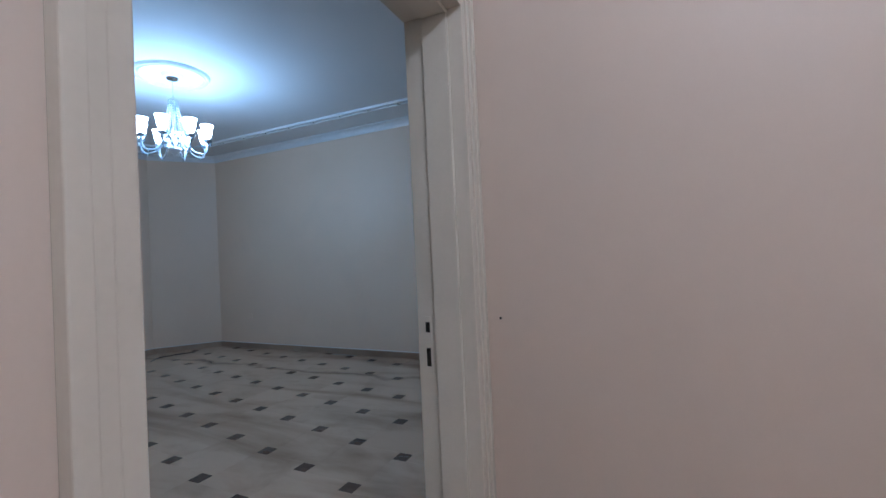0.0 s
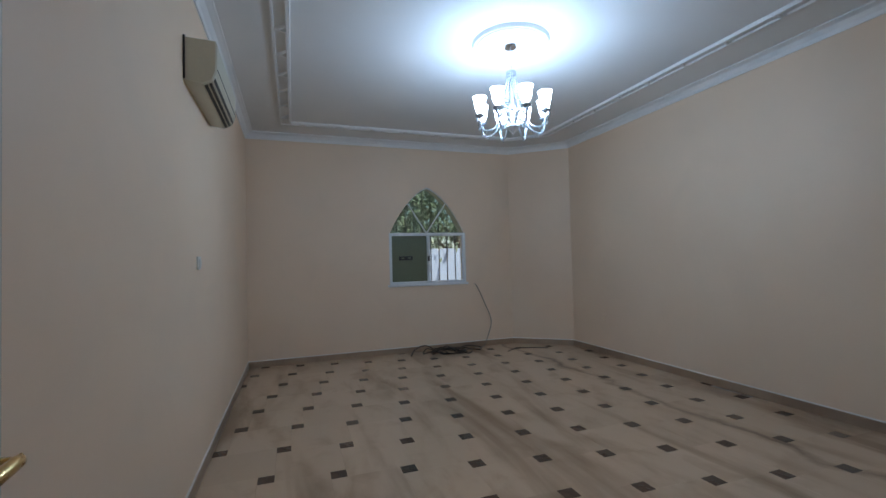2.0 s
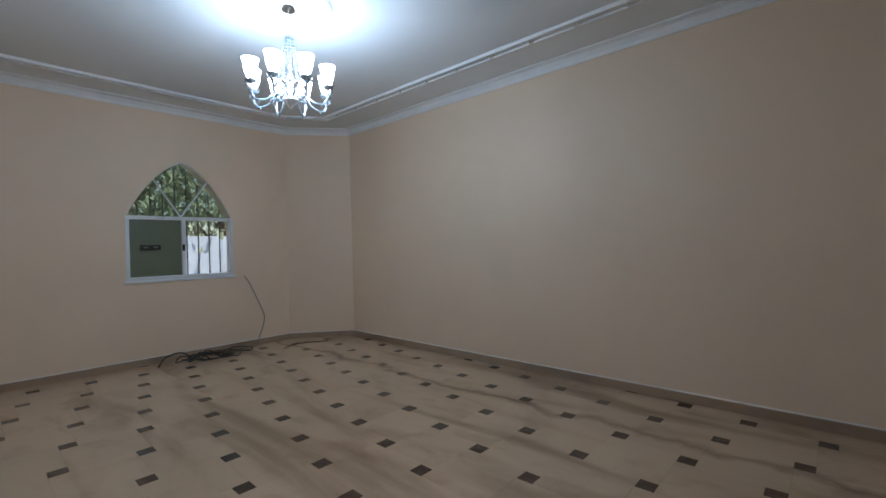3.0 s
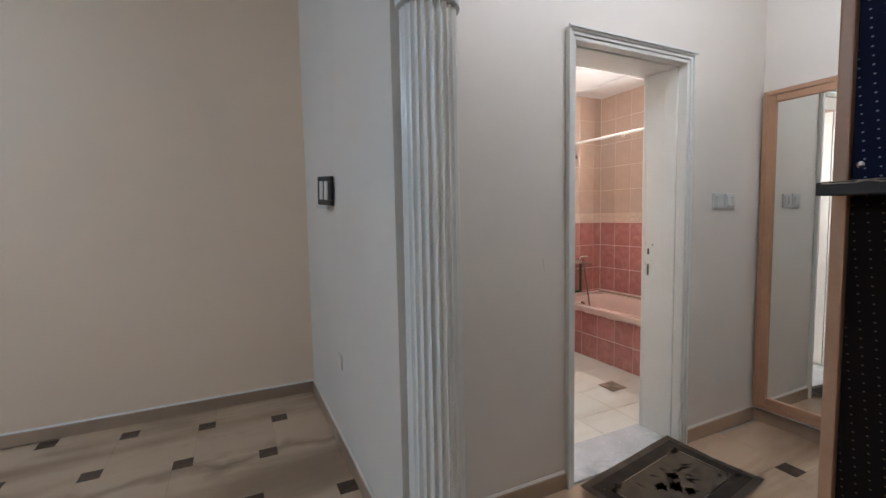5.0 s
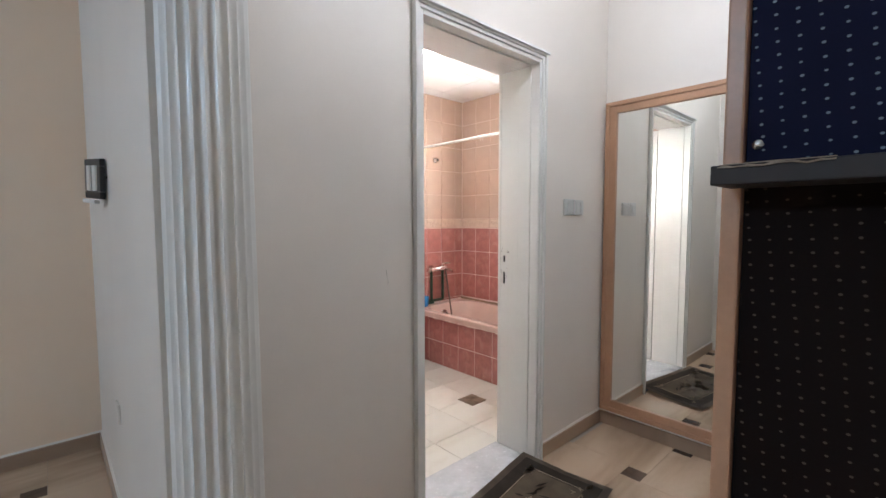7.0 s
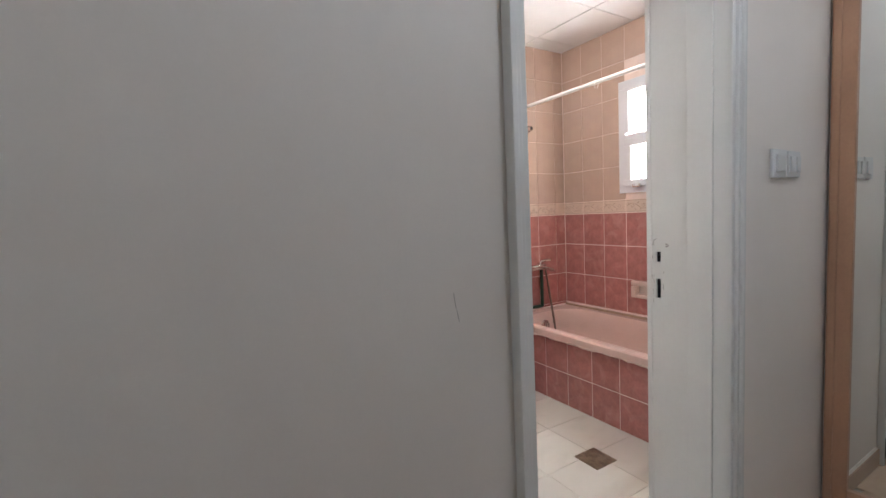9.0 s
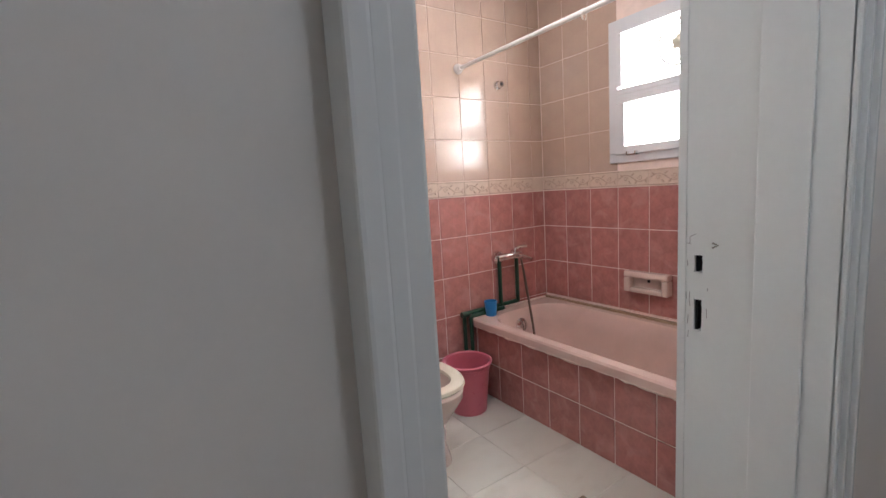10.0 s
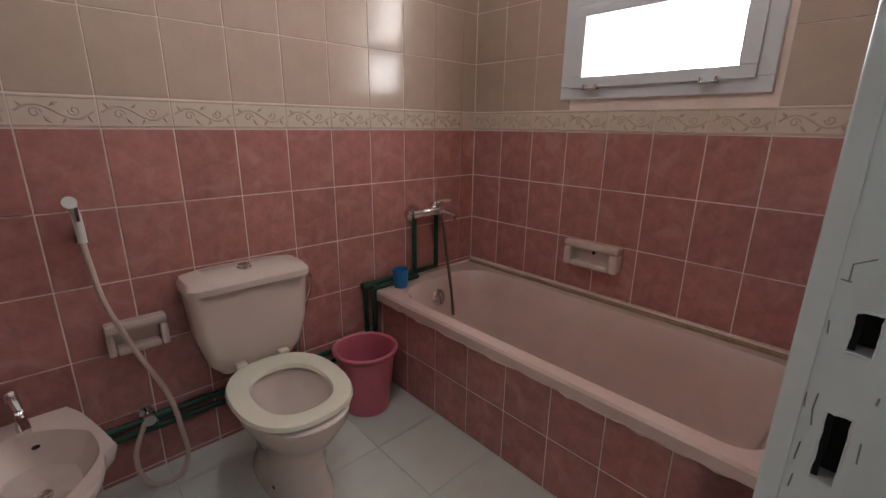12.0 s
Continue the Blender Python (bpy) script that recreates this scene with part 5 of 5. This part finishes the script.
def mixer():
    root = thing("bath_mixer", pose(2.80, 5.69, 0.86), "worn chrome bath mixer with a hanging hose", "tap")
    bm = tube([(-0.1, -0.035, -0.01), (-0.04, -0.06, 0.0), (0.075, -0.06, 0.0)], 0.024, 12)
    tube([(0.04, -0.06, 0.0), (0.06, -0.12, -0.01), (0.07, -0.17, -0.025)], 0.014, 10, bm)
    part("mixer_body", bm, CHROME, root, "", True)
    part("mixer_lever", tube(smooth_path([(0.03, -0.06, 0.02), (0.03, -0.06, 0.045), (0.06, -0.08, 0.055), (0.1, -0.1, 0.055)], 4), 0.011, 8, None, 0.8), CHROME, root, "", True)
    part("escutcheon", lathe([(0.048, 0), (0.043, 0.018), (0.024, 0.024)], 18, None, pose(-0.085, 0, -0.01, 90, 0, 0)), CHROME, root, "", True)
    part("escutcheon", lathe([(0.036, 0), (0.032, 0.015), (0.02, 0.02)], 18, None, pose(0.07, 0, 0.0, 90, 0, 0)), CHROME, root, "", True)
    part("shower_hose", tube(smooth_path([(0.04, -0.1, -0.02), (0.05, -0.13, -0.2), (0.055, -0.16, -0.4), (0.06, -0.18, -0.53), (0.04, -0.2, -0.55), (0.03, -0.19, -0.4), (0.045, -0.13, -0.2), (0.05, -0.1, -0.06)], 6), 0.0075, 7), DARKHOSE, root, "brown steel shower hose", True)
    # pipes that climb from the tub's end
    for x in (-0.085, 0.07):
        part("riser_pipe", tube([(x, -0.022, -0.01), (x, -0.022, -0.33)], 0.014, 10), GREENPIPE, root, "dark green riser pipe", True)


mixer()


def green_pipes():
    root = thing("water_pipe", pose(0, 5.69, 0), "dark green surface water pipes along the wall", "pipe")
    part("pipe", tube([(2.87, -0.018, 0.53), (2.415, -0.018, 0.53), (2.405, -0.018, 0.52), (2.405, -0.018, 0.25), (2.395, -0.018, 0.24), (0.9, -0.018, 0.24)], 0.013, 10), GREENPIPE, root, "", True)
    part("pipe", tube([(2.715, -0.048, 0.515), (2.455, -0.048, 0.515), (2.435, -0.048, 0.505), (2.435, -0.048, 0.22), (2.425, -0.048, 0.205), (0.9, -0.02, 0.205)], 0.013, 10), GREENPIPE, root, "", True)
    for x, z in ((2.41, 0.525), (2.405, 0.245), (1.5, 0.24), (1.05, 0.24)):
        part("pipe_fitting", lathe([(0.019, -0.025), (0.019, 0.025)], 12, None, pose(x, -0.019, z, 0, 90, 0)), GREENPIPE, root, "", True)


green_pipes()


def bucket():
    root = thing("bucket", pose(2.272, 5.487, 0.006), "pink plastic bucket standing beside the bathtub", "bucket")
    part("pail", lathe([(0.1, 0.0), (0.105, 0.005), (0.134, 0.292), (0.148, 0.295), (0.15, 0.307), (0.14, 0.313), (0.131, 0.305), (0.102, 0.01), (0.005, 0.009)], 40), PINKPLASTIC, root, "", True)
    part("rim_band", lathe([(0.1315, 0.267), (0.1355, 0.269), (0.1365, 0.282), (0.1325, 0.283)], 40, ring_shape=True), PINKPLASTIC, root, "", True)


bucket()
cup = thing("cup", pose(2.572, 5.605, 0.5), "blue plastic cup standing on the tub rim", "cup")
part("cup_body", lathe([(0.032, 0), (0.034, 0.004), (0.042, 0.096), (0.04, 0.097), (0.032, 0.008), (0.002, 0.007)], 24), BLUEPLASTIC, cup, "", True)

rod = thing("curtain_rod", pose(2.472, 5.69, 2.043), "white shower curtain rod across the bathroom", "curtain rod")
part("rod_tube", tube([(0, -0.01, 0), (0, -1.71, 0)], 0.012, 12), WHITE, rod, "", True)
for y, s in ((0, 1), (-1.72, -1)):
    part("flange", lathe([(0.03, 0), (0.03, 0.012), (0.02, 0.02), (0.018, 0.04), (0.012, 0.042)], 18, None, pose(0, y, 0, 90 * s, 0, 0)), WHITE, rod, "", True)
part("curtain_hook", tube([(0.016 * math.cos(a), -0.93, -0.012 + 0.024 * math.sin(a)) for a in [radians(-60 + 25 * k) for k in range(13)]], 0.0025, 6), WHITE, rod, "", True)
stub = thing("shower_outlet", pose(2.783, 5.69, 1.972), "bare chrome shower outlet in the wall", "pipe")
part("flange", lathe([(0.03, 0), (0.026, 0.012), (0.018, 0.014), (0.018, 0.045), (0.012, 0.045)], 18, None, pose(0, 0, 0, 90, 0, 0)), CHROME, stub, "", True)
part("outlet_bore", lathe([(0.012, 0.0445), (0.012, 0.0462)], 14, None, pose(0, 0, 0, 90, 0, 0)), HOLE, stub)
drain = thing("floor_drain", pose(2.11, 4.51, 0.0125), "dull square metal floor drain", "drain")
STEEL = material("dull_drain_metal", (0.3, 0.25, 0.18), 0.4, 0.8, vary=0.3, scale=20)
part("drain_frame", boxes(((-0.075, -0.075, -0.012), (0.075, 0.075, 0.002)), bevel=0.002), STEEL, drain)
bm = bmesh.new()
for r in (0.02, 0.035, 0.05):
    lathe([(r - 0.004, 0.002), (r - 0.003, 0.004), (r + 0.003, 0.004), (r + 0.004, 0.002)], 24, bm, ring_shape=True)
part("drain_grate", bm, STEEL, drain, "", True)

# ---- small marks ----
for x, z, l in ((0.781, 1.165, 0.03), (0.787, 1.13, 0.022)):
    tagged(part("scuff_mark", tube([(x, DY - 0.0002, z), (x + 0.004, DY - 0.0002, z - l)], 0.0006, 5), WIRE), "thin dark scuff on the painted wall", "mark")

tagged(part("wall_nail", lathe([(0.004, 0), (0.004, 0.006), (0.002, 0.008)], 8, None, pose(-0.13, 1.92, 1.137, 90, 0, 0)), BLACK), "small dark nail in the hall wall", "nail")

# ---- tiles and other pieces ----
L, S = 0.446, 0.101


def piece_mesh(name, w, d, h, mat, gap=0.0012, bev=0.0012):
    """A thin slab with a chamfered top, its base at z = 0."""
    w, d = w - 2 * gap, d - 2 * gap
    bm = bmesh.new()
    r = [[bm.verts.new((sx * (w / 2 - i), sy * (d / 2 - i), z)) for sx, sy in ((-1, -1), (1, -1), (1, 1), (-1, 1))] for i, z in ((0, 0), (0, h - bev), (bev, h))]
    for p, q in zip(r, r[1:]):
        for i in range(4):
            bm.faces.new((p[i], p[(i + 1) % 4], q[(i + 1) % 4], q[i]))
    bm.faces.new(r[2])
    bmesh.ops.recalc_face_normals(bm, faces=bm.faces[:])
    me = bpy.data.meshes.new(name)
    bm.to_mesh(me)
    bm.free()
    me.materials.append(mat)
    return me


def lay(name, me, parent, m):
    ob = new(name, me)
    ob.parent = parent
    ob.matrix_world = m
    return ob


FL = bpy.data.objects["floor"]
big, small = piece_mesh("floor_tile", L, L, 0.008, FLOOR, 0.0004, 0.0005), piece_mesh("inset_tile", S, S, 0.0083, INSET, 0.0005, 0.0005)


def on_floor(x, y):
    room = -6.95 < x < 0.05 and 0.75 < y < 5.65
    lobby = -0.45 < x < 2.55 and 1.97 < y < 3.7
    hall = -0.45 < x < 2.5 and -0.9 < y < 1.95
    return room or lobby or hall


P0 = (-0.074, 0.011)
for i in range(-18, 9):
    for j in range(-8, 18):
        x, y = P0[0] + i * L + j * S, P0[1] - i * S + j * L
        if on_floor(x, y):
            lay("inset_tile", small, FL, pose(x, y, -0.008))
        bx, by = x + S / 2 + L / 2, y - S / 2 + L / 2
        near = any(on_floor(bx + dx, by + dy) for dx in (-0.2, 0.2) for dy in (-0.2, 0.2))
        if near and not (bx > 0.2 and by > 3.87) and by < 5.75 and bx < 2.7:
            lay("floor_tile", big, FL, pose(bx, by, -0.008))
BF = bpy.data.objects["floor_bath"]
ft = piece_mesh("floor_tile", 0.33, 0.33, 0.008, BFLOOR, 0.0009)
for i in range(10):
    for j in range(6):
        lay("floor_tile", ft, BF, pose(0.16 + 0.33 * (i + 0.5), 3.97 + 0.33 * (j + 0.5) - 0.08, 0.002))

# wall tiles: rose below, a relief border, beige above
TW, TH, TOP = 0.2, 0.25, 1.275
redm, beigem = piece_mesh("wall_tile", TW, TH, 0.0028, RED, 0.0024), piece_mesh("wall_tile", TW, TH, 0.0028, BEIGE, 0.0018)
bordm = piece_mesh("border_tile", TW, 0.095, 0.004, BORDER, 0.0012)


def relief_mesh():
    """A leaf scroll in low relief, one tile wide."""
    bm = bmesh.new()
    s = [(-0.09 + 0.18 * t, 0.02 * math.sin(t * 6.28), 0) for t in [k / 16 for k in range(17)]]
    tube(s, 0.0035, 5, bm)
    for cx, cy, r, a0 in ((-0.045, -0.004, 0.016, 0), (0.045, 0.004, 0.016, 180)):
        tube([(cx + r * (1 - k / 14) * math.cos(radians(a0 + k * 40)), cy + r * (1 - k / 14) * math.sin(radians(a0 + k * 40)), 0) for k in range(12)], 0.003, 5, bm)
    for cx, cy, a in ((-0.075, 0.018, 40), (0.0, 0.022, 120), (0.02, -0.024, -40), (0.08, -0.018, 200), (-0.02, -0.024, 220)):
        lathe([(0.001, -0.014), (0.006, 0), (0.001, 0.014)], 5, bm, pose(cx, cy, 0, 90, 0, 0) @ pose(0, 0, 0, 0, a, 0))
    for y in (-0.04, 0.041):
        tube([(-0.098, y, -0.001), (0.098, y, -0.001)], 0.003, 5, bm)
    me = bpy.data.meshes.new("border_relief")
    bmesh.ops.recalc_face_normals(bm, faces=bm.faces[:])
    bm.to_mesh(me)
    bm.free()
    me.materials.append(RELIEF)
    return me


relm = relief_mesh()


def tiled(wall, place, cells):
    """Lays one wall's tiles; place(u, z) is the pose of a tile's base, cells are (centre, width) along the wall."""
    for u, w in cells:
        k = Matrix.Diagonal((w / TW, 1, 1, 1))
        for r in range(11):
            if r < 6:
                z0, z1 = TOP - (r + 1) * TH, TOP - r * TH
                me, name = redm, "wall_tile"
            else:
                z0 = TOP + 0.097 + (r - 6) * TH
                z1 = z0 + TH
                me, name = beigem, "wall_tile"
            if z1 < 0.01 or (hole and hole(u, z0, z1)):
                continue
            lay(name, me, wall, place(u, (z0 + z1) / 2) @ pose(0, 0, 0, tilt.uniform(-0.2, 0.2), tilt.uniform(-0.2, 0.2), 0) @ k)
        t = lay("border_tile", bordm, wall, place(u, TOP + 0.0485) @ k)
        if w > 0.15:
            lay("border_relief", relm, t, place(u, TOP + 0.0485) @ pose(0, 0, 0.004) @ k)


hole = None
tilt = random.Random(11)
tiled(bpy.data.objects["wall_bath_taps"], lambda u, z: pose(u, YB, z, 90, 0, 0), [(1.275 + TW * (k - 5.5), TW) for k in range(15)] + [(3.1275, 0.105)])
WB = bpy.data.objects["wall_bath_window"]


def hole(u, z0, z1):
    return u + 0.1 > BW[0] + 0.02 and u - 0.1 < BW[1] - 0.02 and z1 > BW[2] + 0.02 and z0 < BW[3] - 0.02


tiled(WB, lambda u, z: pose(XB, u, z, 90, 0, -90), [(5.69 - TW * (k + 0.5), TW) for k in range(8)] + [(4.03, 0.12)])
apron = [c for c in tub.children if c.name.startswith("apron_wall")][0]
apm = piece_mesh("wall_tile", 0.2, 0.222, 0.0028, RED, 0.0024)
for k in range(9):
    for j in range(2):
        y = 5.69 - 0.16 - 0.2 * k
        lay("wall_tile", apm, apron, pose(2.474, y if y > 4.05 else 4.05, 0.115 + 0.223 * j, 90, 0, -90))
lay("wall_tile", apm, apron, pose(2.474, 5.665, 0.115, 90, 0, -90) @ Matrix.Diagonal((0.22, 1, 1, 1)))
lay("wall_tile", apm, apron, pose(2.474, 5.665, 0.338, 90, 0, -90) @ Matrix.Diagonal((0.22, 1, 1, 1)))
# the side of the bathroom behind the open door, and over the door, in plain tile colour
fixed("wall_bath_side", boxes(((0.121, 3.975, 0.0), (0.13, YB, 1.275)), ((0.96 - 0.84, 3.971, 0), (0.937, 3.976, 1.275)), ((1.801, 3.971, 0), (XB, 3.976, 1.275)), ((0.1305, 5.6, 0.0), (0.131, 5.601, 0.01))), RED, "rose tiled bathroom side wall")
fixed("wall_bath_side_upper", boxes(((0.121, 3.975, 1.277), (0.13, YB, 2.62)), ((0.12, 3.971, 1.277), (0.937, 3.976, 2.62)), ((1.801, 3.971, 1.277), (XB, 3.976, 2.62)), ((0.9375, 3.971, 2.221), (1.80, 3.976, 2.62))), BEIGE, "beige tiled upper bathroom wall")
